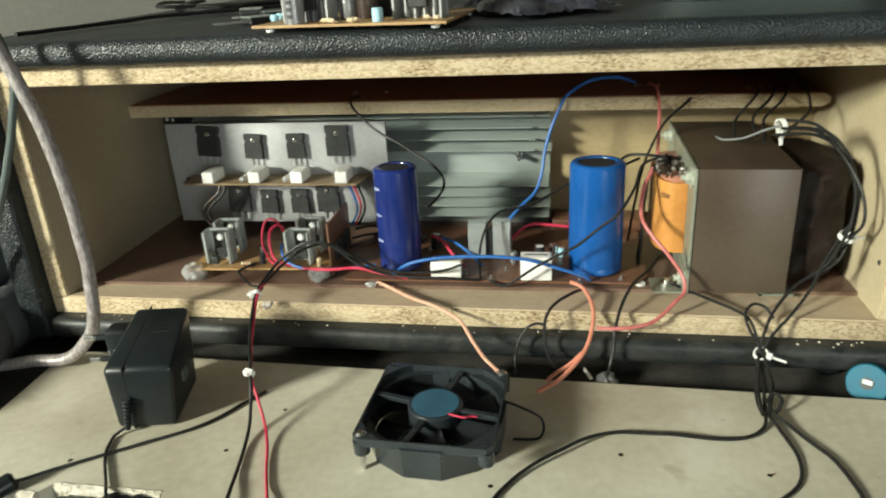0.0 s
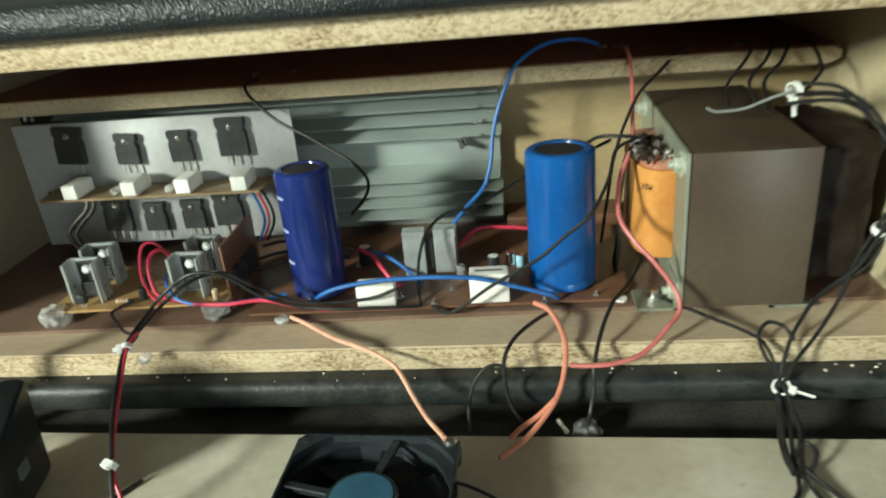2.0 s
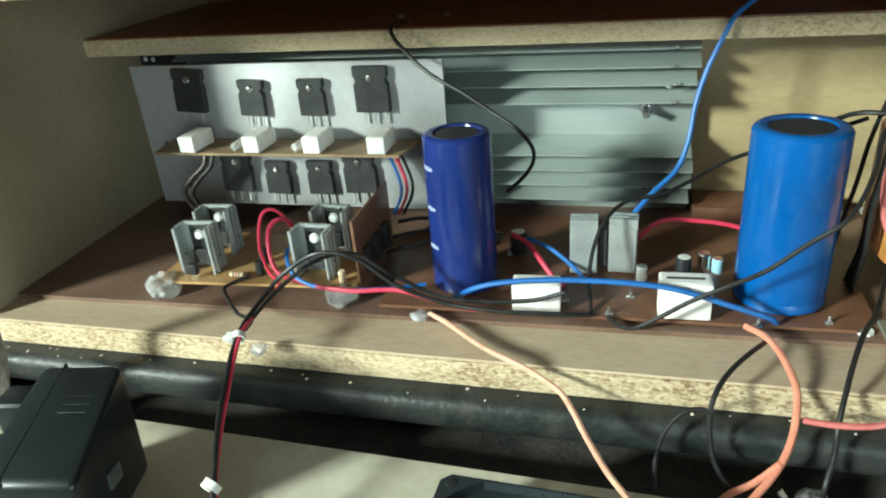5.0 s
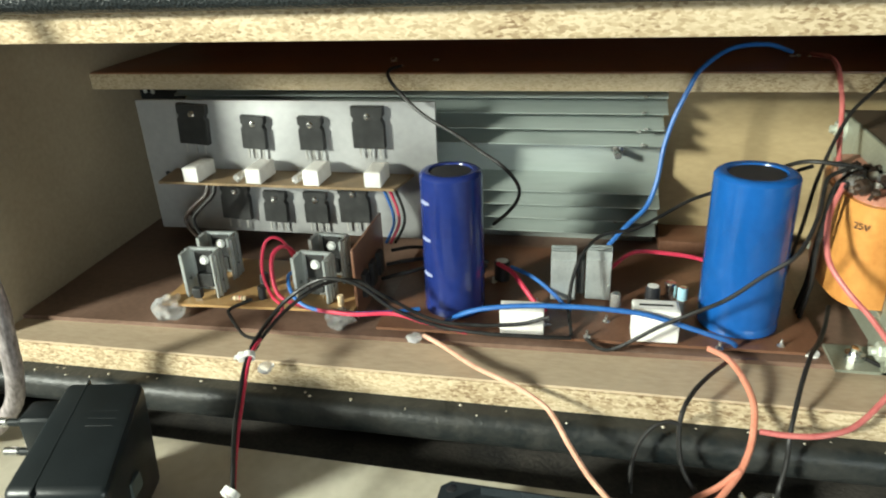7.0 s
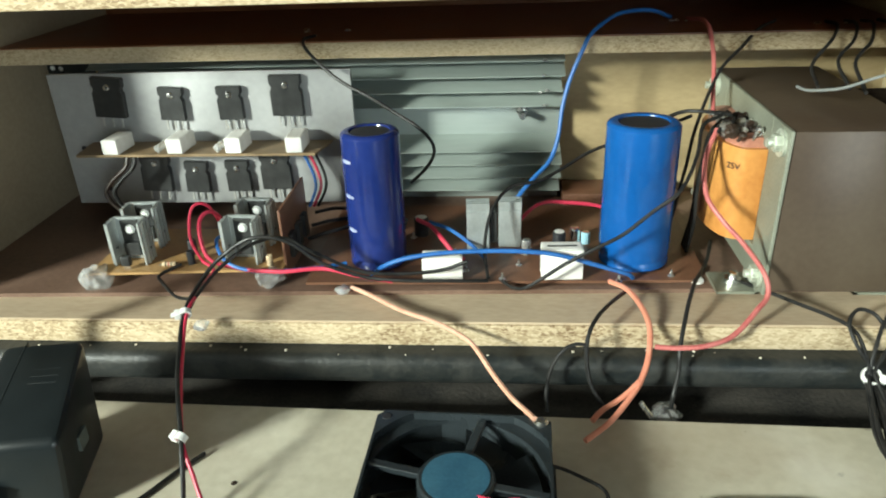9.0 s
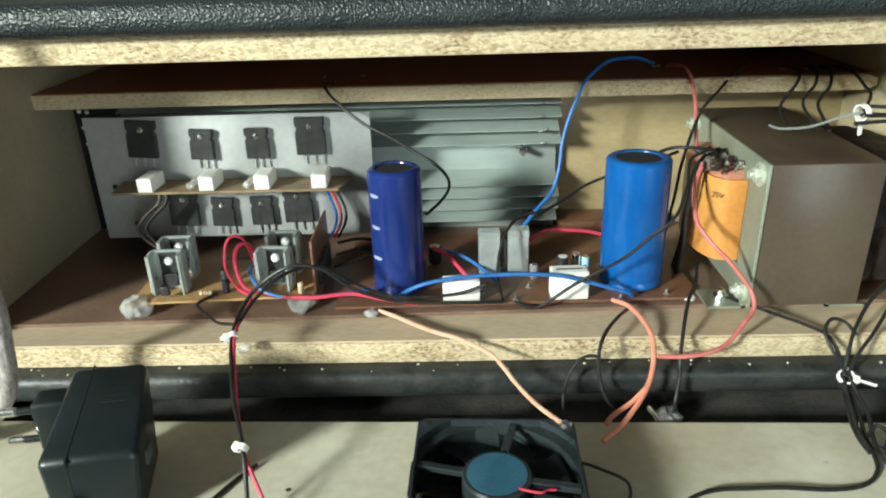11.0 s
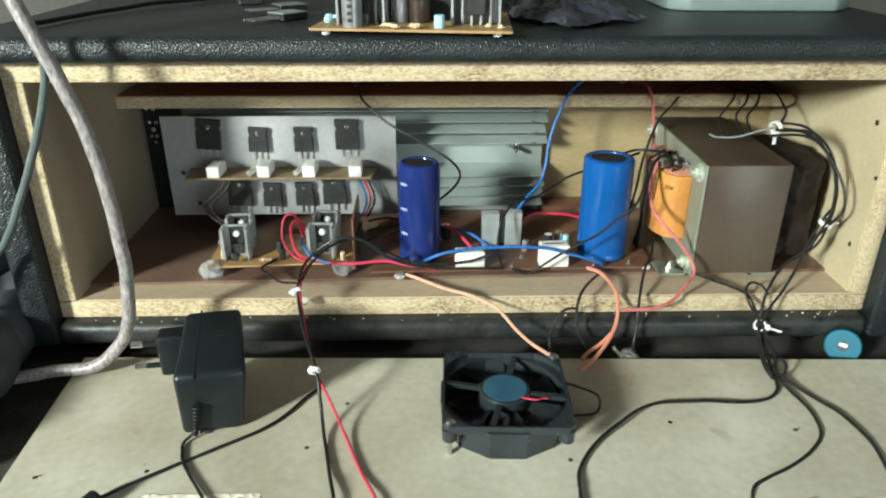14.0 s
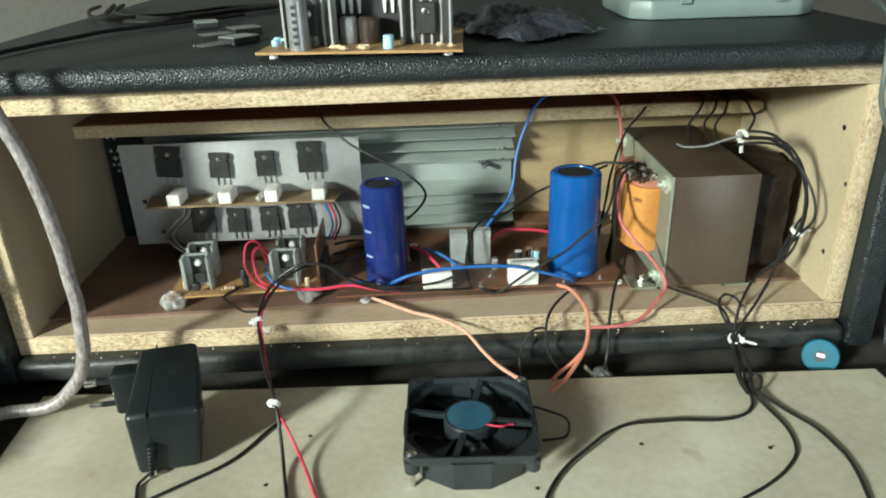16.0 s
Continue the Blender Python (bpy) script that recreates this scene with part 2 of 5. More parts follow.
BRAID = mat("clear_jacket_over_braid", (0.15, 0.13, 0.125), (0.46, 0.41, 0.40), 420, 0.38, 0.1, bump=0.4, fine=900, stretch=(1, 1, 0.35))
NYLON = mat("white_nylon", (0.74, 0.74, 0.70), (0.86, 0.86, 0.83), 120, 0.4, bump=0.0)
SOLDER = mat("solder", (0.52, 0.52, 0.50), (0.72, 0.72, 0.70), 300, 0.28, 0.9, bump=0.2)
COPPER = mat("enamelled_copper", (0.32, 0.11, 0.05), (0.46, 0.18, 0.08), 300, 0.3, 0.8, bump=0.2)
GLUE = clear("hot_glue", (0.92, 0.92, 0.90), 0.22)
FILM = clear("crumpled_film", (0.74, 0.79, 0.84), 0.10, 0.55)
SMOKEFILM = mat("antistatic_film", (0.022, 0.026, 0.036), (0.085, 0.090, 0.115), 60, 0.12, 0.45, bump=0.5, fine=140, dist=0.004, spec=0.9)
BEIGE = mat("resistor_beige", (0.60, 0.46, 0.28), (0.74, 0.60, 0.40), 300, 0.4, bump=0.0)
PALEBLUE = mat("pale_blue_capacitor", (0.30, 0.55, 0.66), (0.42, 0.66, 0.75), 200, 0.4, bump=0.0)
DARKCLOTH = mat("dark_grey_cloth", (0.034, 0.041, 0.045), (0.080, 0.090, 0.096), 26, 0.8, bump=0.5, fine=700, dist=0.001)
PLASTER = mat("grubby_plaster", (0.075, 0.075, 0.070), (0.12, 0.12, 0.112), 2.0, 0.9, bump=0.2, fine=60)
CONCRETE = mat("grey_concrete", (0.10, 0.098, 0.092), (0.16, 0.157, 0.148), 3.0, 0.9, bump=0.3, fine=80)
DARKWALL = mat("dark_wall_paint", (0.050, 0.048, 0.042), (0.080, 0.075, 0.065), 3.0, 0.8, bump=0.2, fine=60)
WOOD = mat("bench_wood", (0.14, 0.09, 0.05), (0.22, 0.15, 0.09), 8, 0.7, stretch=(0.2, 1, 1))

# ---- mesh helpers ----


def box(x0, x1, y0, y1, z0, z1, bevel=0.0, seg=2):
    bm = bmesh.new()
    bmesh.ops.create_cube(bm, size=1.0)
    for v in bm.verts:
        v.co = Vector(((x0 + x1) / 2 + v.co.x * (x1 - x0), (y0 + y1) / 2 + v.co.y * (y1 - y0), (z0 + z1) / 2 + v.co.z * (z1 - z0)))
    if bevel:
        bmesh.ops.bevel(bm, geom=bm.edges[:], offset=bevel, segments=seg, profile=0.5, affect='EDGES')
    return bm


def lathe(profile, seg=32, at=(0, 0, 0), turn=None):
    """A closed body of revolution round z from (radius, height) pairs."""
    bm = bmesh.new()
    rings = []
    for r, z in profile:
        if r <= 1e-6:
            rings.append([bm.verts.new((0, 0, z))])
        else:
            rings.append([bm.verts.new((r * math.cos(2 * math.pi * k / seg), r * math.sin(2 * math.pi * k / seg), z)) for k in range(seg)])
    for a, b in zip(rings, rings[1:]):
        for k in range(seg):
            q = (k + 1) % seg
            if len(a) == 1 and len(b) > 1:
                bm.faces.new((a[0], b[q], b[k]))
            elif len(b) == 1 and len(a) > 1:
                bm.faces.new((a[k], a[q], b[0]))
            elif len(a) > 1:
                bm.faces.new((a[k], a[q], b[q], b[k]))
    bmesh.ops.recalc_face_normals(bm, faces=bm.faces)
    m = Matrix.Translation(at) @ (turn or Matrix())
    bm.transform(m)
    return bm


def rod(a, b, r, seg=12, chamfer=0.0):
    a, b = Vector(a), Vector(b)
    length = (b - a).length
    c = min(chamfer, r * 0.9)
    prof = [(0, 0), (r - c, 0), (r, c), (r, length - c), (r - c, length), (0, length)] if c else [(0, 0), (r, 0), (r, length), (0, length)]
    return lathe(prof, seg, a, (b - a).to_track_quat('Z', 'Y').to_matrix().to_4x4())


def spline(points, steps=8):
    pts = [Vector(p) for p in points]
    pts = [2 * pts[0] - pts[1]] + pts + [2 * pts[-1] - pts[-2]]
    out = []
    for i in range(1, len(pts) - 2):
        a, b, c, d = pts[i - 1:i + 3]
        for k in range(steps):
            t = k / steps
            out.append(0.5 * (2 * b + (c - a) * t + (2 * a - 5 * b + 4 * c - d) * t * t + (3 * b - a - 3 * c + d) * t ** 3))
    out.append(pts[-2])
    return out


def cord(points, r, seg=8, steps=8, wobble=0.0):
    """A round cord along a smooth line."""
    line = spline(points, steps)
    if wobble:
        line = [p + wobble * noise.noise_vector(p * 40) for p in line]
    bm = bmesh.new()
    rings = []
    side = Vector((0.3, 0.2, 0.93))
    for i, p in enumerate(line):
        way = (line[min(i + 1, len(line) - 1)] - line[max(i - 1, 0)]).normalized()
        side = (side - way * side.dot(way))
        side = side.normalized() if side.length > 1e-4 else way.orthogonal().normalized()
        up = way.cross(side)
        rings.append([bm.verts.new(p + r * (math.cos(2 * math.pi * k / seg) * side + math.sin(2 * math.pi * k / seg) * up)) for k in range(seg)])
    for a, b in zip(rings, rings[1:]):
        for k in range(seg):
            bm.faces.new((a[k], a[(k + 1) % seg], b[(k + 1) % seg], b[k]))
    bm.faces.new(rings[0][::-1])
    bm.faces.new(rings[-1])
    return bm


def prism(outline, y0, y1, axis='y'):
    """A closed outline of (u, v) drawn out along an axis: y: u=x v=z; x: u=y v=z; z: u=x v=y."""
    bm = bmesh.new()

    def at(u, v, w):
        return {'y': (u, w, v), 'x': (w, u, v), 'z': (u, v, w)}[axis]
    a = [bm.verts.new(at(u, v, y0)) for u, v in outline]
    b = [bm.verts.new(at(u, v, y1)) for u, v in outline]
    n = len(outline)
    bm.faces.new(a)
    bm.faces.new(b[::-1])
    for k in range(n):
        bm.faces.new((a[k], b[k], b[(k + 1) % n], a[(k + 1) % n]))
    bmesh.ops.recalc_face_normals(bm, faces=bm.faces)
    return bm


def joined(*bms):
    out = bmesh.new()
    for b in bms:
        me = bpy.data.meshes.new("piece")
        b.to_mesh(me)
        b.free()
        out.from_mesh(me)
        bpy.data.meshes.remove(me)
    return out


def soften(bm, width, seg=2):
    bmesh.ops.bevel(bm, geom=[e for e in bm.edges if e.is_manifold and e.calc_face_angle(0) > 0.5], offset=width, segments=seg, profile=0.5, affect='EDGES')
    return bm


def mesh(name, bm, material):
    me = bpy.data.meshes.new(name)
    bm.normal_update()
    for f in bm.faces:
        f.smooth = True
    for e in bm.edges:
        if not e.is_manifold or e.calc_face_angle(0) > 0.46:
            e.smooth = False
    bm.to_mesh(me)
    bm.free()
    me.materials.append(material)
    return me


def part(name, bm, material, parent, label=""):
    ob = new(name, mesh(name, bm, material))
    ob.parent = parent
    return tagged(ob, label)


def thing(name, label, category, at=None, group="", kind=""):
    ob = new(name)
    ob.empty_display_size = 0.02
    if at is not None:
        ob.matrix_world = at
    return tagged(ob, label, category, group, kind)


def solid(name, bm, material, label, category, group="", kind=""):
    return tagged(new(name, mesh(name, bm, material)), label, category, group, kind)


def wire(name, points, r, material, label, category="wire", group="", seg=8, wobble=0.0006):
    return solid(name, cord(points, r, seg, 8, wobble), material, label, category, group)


# ---- room ----
X0, X1, Y0, Y1, ZF, ZC = -3.40, 2.0, -2.7, 1.4, -0.80, 2.1
solid("floor", box(X0 - 3, X1 + 3, Y0 - 3, Y1 + 3, ZF - 0.1, ZF), CONCRETE, "bare grey concrete floor of the workshop", "floor", kind="structure")
solid("ceiling", box(X0 - 0.12, X1 + 0.12, Y0 - 0.12, Y1 + 0.12, ZC, ZC + 0.1), PLASTER, "grubby unpainted ceiling", "ceiling", kind="structure")
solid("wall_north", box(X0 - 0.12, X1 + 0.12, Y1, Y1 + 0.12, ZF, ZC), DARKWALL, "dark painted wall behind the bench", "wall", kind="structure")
solid("wall_east", box(X1, X1 + 0.12, Y0, Y1, ZF, ZC), PLASTER, "grubby unpainted wall", "wall", kind="structure")
solid("wall_west", box(X0 - 0.12, X0, Y0, Y1, ZF, ZC), PLASTER, "grubby unpainted wall", "wall", kind="structure")
# the tall gap on the right is made up to hold the fill lamp
solid("wall_south", joined(box(X0 - 0.12, -3.16, Y0 - 0.12, Y0, ZF, ZC), box(-3.16, -2.32, Y0 - 0.12, Y0, ZF, 0.94), box(-3.16, -2.32, Y0 - 0.12, Y0, 1.58, ZC),
                           box(-2.32, 0.92, Y0 - 0.12, Y0, ZF, ZC), box(1.88, X1 + 0.12, Y0 - 0.12, Y0, ZF, ZC), box(0.92, 1.88, Y0 - 0.12, Y0, 1.20, ZC)),
      PLASTER, "grubby wall with a small window and an added opening for the fill lamp", "wall", kind="structure")

TABLE = -0.050
bench = thing("workbench", "wooden workbench under a dusty black cloth", "workbench", pose(0, 0, ZF))
part("tabletop", box(-1.30, 1.35, -0.155, 1.35, TABLE - 0.035 - ZF, TABLE - 0.003 - ZF, 0.003), WOOD, bench)
part("cover_cloth", box(-1.305, 1.355, -0.158, 1.352, TABLE - 0.003 - ZF, TABLE - ZF), DUSTY, bench, "dusty black cloth cover")
for lx in (-1.22, 1.27):
    for ly in (-0.10, 1.28):
        part("leg", box(lx - 0.03, lx + 0.03, ly - 0.03, ly + 0.03, 0, TABLE - 0.035 - ZF, 0.003), WOOD, bench)

# ---- cabinet ----
XL, XR, TOP = -0.302, 0.323, 0.174
cab = thing("amplifier_cabinet", "open particle-board amplifier cabinet covered in black vinyl", "cabinet", pose(0, 0, TABLE))
ZB = -TABLE


def cpart(name, bm, material, label=""):
    bm.transform(Matrix.Translation((0, 0, ZB)))
    return part(name, bm, material, cab, label)


cpart("bottom_board", box(-0.316, 0.336, 0.0, 0.30, -0.0145, -0.0005, 0.0008), CHIP, "raw chipped particle-board edge")
cpart("floor_strip", box(XL, XR, 0.0015, 0.045, -0.0005, 0.0008), BARE, "bare wood strip, stained in places")
liner = prism([(XL, 0.024), (XR, 0.040), (XR, 0.298), (XL, 0.298)], 0.0008, 0.0035, 'z')
cpart("floor_lining", liner, LINER, "dark brown board lining the floor")
cpart("top_board", box(-0.316, 0.336, 0.0, 0.30, TOP, 0.188, 0.0008), CHIP, "raw chipped particle-board edge")
cpart("left_board", box(-0.316, XL, 0.0, 0.30, 0.0, TOP, 0.0008), CHIP_SIDE, "raw particle-board side")
# left inner wall: its shade is painted in by the darker board colour
cpart("left_face", box(XL, XL + 0.0012, 0.002, 0.298, 0.001, TOP - 0.001), WALLBOARD_SHADED, "brownish board face, shade put into its colour")
cpart("right_board", box(XR, 0.336, 0.0, 0.30, 0.0, TOP, 0.0008), CHIP_SIDE, "raw particle-board side")
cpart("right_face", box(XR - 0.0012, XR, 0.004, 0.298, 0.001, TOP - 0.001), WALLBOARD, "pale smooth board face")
cpart("back_board", box(XL, XR, 0.30, 0.312, 0.121, TOP), SHELFTOP)
for z, y, r in ((0.137, 0.022, 0.0022), (0.098, 0.006, 0.0018), (0.038, 0.016, 0.002)):
    cpart("screw_hole", rod((XR - 0.0016, y, z), (XR - 0.0011, y, z), r, 10), CAPTOP, "dark old screw hole")
cpart("rear_wall", box(-0.262, XR - 0.001, 0.192, 0.200, 0.0035, 0.121), BACKBOARD, "tan hardboard rear wall")
shelf = prism([(XL + 0.001, 0.1205), (0.309, 0.1205), (0.316, 0.1235), (0.316, 0.1285), (0.310, 0.1310), (XL + 0.001, 0.1310)], 0.1400, 0.298, 'y')
cpart("shelf", shelf, CHIP_SHELF, "narrow inner shelf with a raw particle-board edge")
cpart("shelf_face", box(XL + 0.001, 0.314, 0.1415, 0.297, 0.1310, 0.1318), SHELFTOP, "brown-stained shelf top")
# vinyl: the rounded top, the sides and the front lip under the opening
cpart("top_cover", box(-0.342, 0.360, -0.015, 0.72, 0.1885, 0.2065, 0.0075, 4), VINYL, "grained black vinyl")
cpart("left_cover", box(-0.340, -0.3165, -0.014, 0.72, -0.034, 0.1885, 0.0045, 3), VINYL, "grained black vinyl")
cpart("right_cover", box(0.3365, 0.359, -0.014, 0.72, -0.034, 0.1885, 0.0045, 3), VINYL, "grained black vinyl")
cpart("bottom_lip", box(-0.3165, 0.3365, -0.013, 0.72, -0.034, -0.0147, 0.0066, 4), LIP, "dusty black vinyl lip")
rng = random.Random(5)
for k in range(46):
    x, y = rng.uniform(-0.29, 0.32), rng.uniform(-0.0105, -0.002)
    crumb = bmesh.new()
    bmesh.ops.create_icosphere(crumb, subdivisions=1, radius=rng.uniform(0.0005, 0.0012))
    crumb.transform(Matrix.Translation((x, y, -0.0148 - 0.0030 * max(0.0, (-y - 0.006) / 0.0045) ** 2)))
    cpart("crumb", crumb, MDFEDGE, "pale crumb of chipboard")
for fx in (-0.29, 0.30):
    for fy in (0.02, 0.68):
        cpart("foot", lathe([(0, -0.050), (0.010, -0.050), (0.012, -0.047), (0.012, -0.034), (0, -0.034)], 20, (fx, fy, 0)), BLACKP)
cpart("vent_panel", box(XL + 0.0015, -0.2625, 0.192, 0.1945, 0.0035, 0.1205, 0.0004, 1), BLACKP, "black vent panel")
# bright spots on the vent, their light put in as pale dots
for x, z, r in ((-0.2957, 0.1114, 0.0019), (-0.2894, 0.1108, 0.0019), (-0.2951, 0.0977, 0.0017), (-0.2886, 0.0977, 0.0017), (-0.2921, 0.0905, 0.0023), (-0.2949, 0.0839, 0.0014), (-0.2900, 0.0838, 0.0017), (-0.2917, 0.0776, 0.0016)):
    cpart("vent_bright_spot", lathe([(0, 0.0009), (r * 0.7, 0.0006), (r, 0.0), (0, 0.0)], 12, (x, 0.1919, z - 0.0040), Matrix.Rotation(radians(90), 4, 'X')), PALEDOT, "pale dot painted for a bright spot on the vent")

# ---- heat sink and output stage ----
FLOOR = 0.0035
sink = thing("heat_sink", "large grey finned aluminium heat sink against the rear wall", "heat sink", pose(-0.08, 0.17, FLOOR))


def at_sink(bm):
    bm.transform(Matrix.Translation((0.08, -0.17, -FLOOR)))
    return bm


part("base_plate", at_sink(box(-0.250, 0.093, 0.180, 0.1915, FLOOR, 0.1165, 0.0006)), FIN, sink)
for k, z in enumerate((0.1120, 0.1015, 0.0910, 0.0805, 0.0470, 0.0370, 0.0270, 0.0170)):
    part("fin", at_sink(prism([(0.1590, z - 0.0003), (0.1590, z + 0.0003), (0.1802, z + 0.0078), (0.1802, z - 0.0016)], -0.250, 0.0935 + 0.0012 * math.sin(k * 2.6), 'x')), FIN, sink)
for x, z in ((0.065, 0.072), (0.066, 0.026)):
    part("bolt", at_sink(joined(rod((x, 0.180, z), (x, 0.164, z), 0.0024, 10), rod((x, 0.1798, z), (x, 0.1765, z), 0.0042, 6))), STEEL, sink, "protruding steel bolt with a nut")
for x, z in ((0.0795, 0.1130), (0.0790, 0.1025), (0.0815, 0.0920), (0.0770, 0.0905), (0.0800, 0.0815)):
    part("glue_dot", at_sink(lathe([(0, -0.0012), (0.0022, 0), (0, 0.0013)], 8, (x, 0.1580, z))), GLUE, sink)

plate = thing("transistor_plate", "pale aluminium mounting plate fixed before the heat sink", "metal plate", pose(-0.1535, 0.129, FLOOR))
bm = box(-0.1070, 0.1038, -0.0015, 0.0015, 0.018, 0.1128, 0.0005)
part("plate", bm, ALU, plate)
for x in (-0.085, 0.085):
    for z in (0.030, 0.090):
        part("spacer", rod((x, 0.0012, z), (x, 0.0296, z), 0.004, 10), ALU, plate)
for x, z in ((-0.093, 0.060), (-0.082, 0.030)):
    part("drilled_hole", rod((x, -0.0017, z), (x, -0.0014, z), 0.0022, 10), CAPTOP, plate)


def transistor(w, h, label, shine=0.0016):
    """A moulded power transistor standing against a plate behind it (y = 0)."""
    t = thing("power_transistor", label, "transistor", group="transistors on the plate")
    d = 0.005
    bm = prism([(-w / 2, 0), (w / 2, 0), (w / 2, h * 0.62), (w / 2 - 0.0012, h * 0.66), (w / 2 - 0.0012, h * 0.74), (w / 2, h * 0.78), (w / 2, h), (-w / 2, h),
                (-w / 2, h * 0.78), (-w / 2 + 0.0012, h * 0.74), (-w / 2 + 0.0012, h * 0.66), (-w / 2, h * 0.62)], -d, -0.0004, 'y')
    part("case", soften(bm, 0.0004, 1), EPOXY, t)
    part("screw", joined(lathe([(0, 0.0013), (shine * 1.1, 0.0009), (shine * 1.5, 0), (0, 0)], 12, (0, -d, h * 0.76), Matrix.Rotation(radians(90), 4, 'X'))), STEEL, t, "shiny screw head")
    for k in (-1, 0, 1):
        part("lead", joined(box(k * w * 0.31 - 0.0006, k * w * 0.31 + 0.0006, -0.0032, -0.0024, -0.007, 0.0003)), LEAD, t)
    return t


big = transistor(0.0215, 0.0275, "large black power transistor screwed to the plate")
mid = transistor(0.0170, 0.0225, "black power transistor screwed to the plate")
PLY = 0.1275
big.matrix_world = pose(-0.2185, PLY, 0.0870, 0, 4, 0)
mid.matrix_world = pose(-0.1745, PLY, 0.0845, 0, 3, 0)
copy_thing(mid, pose(-0.1330, PLY, 0.0845, 0, 0, 0))
copy_thing(big, pose(-0.0935, PLY, 0.0865, 0, 0, 0))
copy_thing(big, pose(-0.1965, PLY, 0.0325, 0, 3, 0))
copy_thing(mid, pose(-0.1665, PLY, 0.0315, 0, 2, 0))
copy_thing(mid, pose(-0.1360, PLY, 0.0320, 0, 0, 0))
copy_thing(big, pose(-0.1080, PLY, 0.0335, 0, -1, 0))

drv = thing("driver_board", "narrow tan circuit board standing out from the metal plate", "circuit board", pose(-0.153, 0.128, 0.0665))
part("board", prism([(-0.086, -0.0005), (-0.083, -0.029), (0.081, -0.029), (0.087, -0.0005)], 0.0, 0.0016, 'z'), PCBDULL, drv)
for x in (-0.06, 0.04):
    part("bracket", box(x - 0.004, x + 0.004, -0.006, -0.0003, -0.006, 0.0), STEEL, drv)


def cement(name, w, d, h, label, group, bar=False):
    """A white cement resistor lying on its board; the front faces -y."""
    t = thing(name, label, "resistor", group=group)
    part("body", soften(box(-w / 2, w / 2, 0, d, 0.0004, h), 0.0008), CERAMIC, t)
    part("filling", box(-w / 2 + 0.0014, w / 2 - 0.0014, 0.0016, d - 0.0016, h - 0.0003, h + 0.0002), CERAMIC, t)
    for x in (-w * 0.33, w * 0.33):
        part("lead", rod((x, d * 0.5, -0.0016), (x, d * 0.5, 0.0008), 0.0005, 6), STEEL, t)
    if bar:
        part("printing", box(-w * 0.36, w * 0.36, d * 0.42, d * 0.56, h + 0.0002, h + 0.0004), EPOXY, t, "blurred black printing")
    return t


small = cement("cement_resistor", 0.0110, 0.022, 0.0105, "small white cement resistor on the driver board", "resistors on the driver board")
small.matrix_world = pose(-0.2105, 0.0975, 0.0681, 0, 0, -3)
for x, rz in ((-0.1665, -2), (-0.1265, -1), (-0.0855, 1)):
    copy_thing(small, pose(x, 0.0985, 0.0681, 0, 0, rz))
for x in (-0.1795, -0.1385):
    t = thing("glass_diode", "small clear glass component on the driver board", "diode", pose(x, 0.100, 0.0712), "diodes on the driver board")
    part("glass", rod((0, 0, 0), (0.003, 0.014, 0.0015), 0.0026, 10, 0.001), GLUE, t)
    part("lead", rod((0, 0.002, -0.003), (0, 0.002, 0.0), 0.0005, 6), STEEL, t)

# ---- regulator board ----
reg = thing("regulator_board", "small tan circuit board held up on hot glue", "circuit board", pose(-0.145, 0.06, 0.0115))
part("board", prism([(-0.062, -0.026), (0.060, -0.019), (0.060, 0.040), (-0.062, 0.040)], 0.0, 0.0016, 'z'), PCB, reg)


def channel_sink(label):
    """An upright U-shaped heat sink with ribbed sides and a regulator screwed inside."""
    t = thing("small_heat_sink", label, "heat sink", group="regulator heat sinks")
    w, d, h, s = 0.021, 0.0135, 0.029, 0.0016
    part("channel", soften(prism([(-w / 2, 0), (-w / 2, d), (w / 2, d), (w / 2, 0), (w / 2 - s, 0), (w / 2 - s, d - s * 1.6), (-w / 2 + s, d - s * 1.6), (-w / 2 + s, 0)], 0.0, h, 'z'), 0.0003, 1), HEATSINK, t)
    for k in (-1, 1):
        for j in range(3):
            y = 0.002 + j * 0.0042
            part("rib", box(k * (w / 2 + 0.0007) - 0.0009, k * (w / 2 + 0.0007) + 0.0009, y, y + 0.0016, 0.0006, h - 0.0006), HEATSINK, t)
    part("tab", box(-0.0056, 0.0056, d - s * 1.6 - 0.0014, d - s * 1.6 - 0.0001, 0.010, 0.0275), EPOXY, t, "black insulated tab")
    part("regulator_case", soften(box(-0.005, 0.005, d - s * 1.6 - 0.0046, d - s * 1.6 - 0.0012, 0.004, 0.013), 0.0004, 1), EPOXY, t)
    part("screw", lathe([(0, 0.0024), (0.0022, 0.0018), (0.0032, 0.0), (0, 0)], 14, (0, d - s * 1.6 - 0.0014, 0.0215), Matrix.Rotation(radians(90), 4, 'X')), PALEDOT, t, "bright round screw head")
    return t


ch = channel_sink("grey aluminium channel heat sink with a screwed regulator")
ZR = 0.0131
ch.matrix_world = pose(-0.1835, 0.044, ZR, 0, 0, 4)
copy_thing(ch, pose(-0.1850, 0.068, ZR, 0, 0, 4))
copy_thing(ch, pose(-0.1120, 0.046, ZR, 0, 0, -2))
copy_thing(ch, pose(-0.1105, 0.071, ZR + 0.001, 0, 0, -2))
t = thing("small_transistor", "little black transistor standing on the tan board", "transistor", pose(-0.1835, 0.0395, ZR))
part("case", soften(box(-0.0028, 0.0028, -0.002, 0.002, 0.003, 0.0095), 0.0006), EPOXY, t)
for k in (-1, 0, 1):
    part("lead", rod((k * 0.0016, 0, 0), (k * 0.0016, 0, 0.0034), 0.0003, 6), STEEL, t)


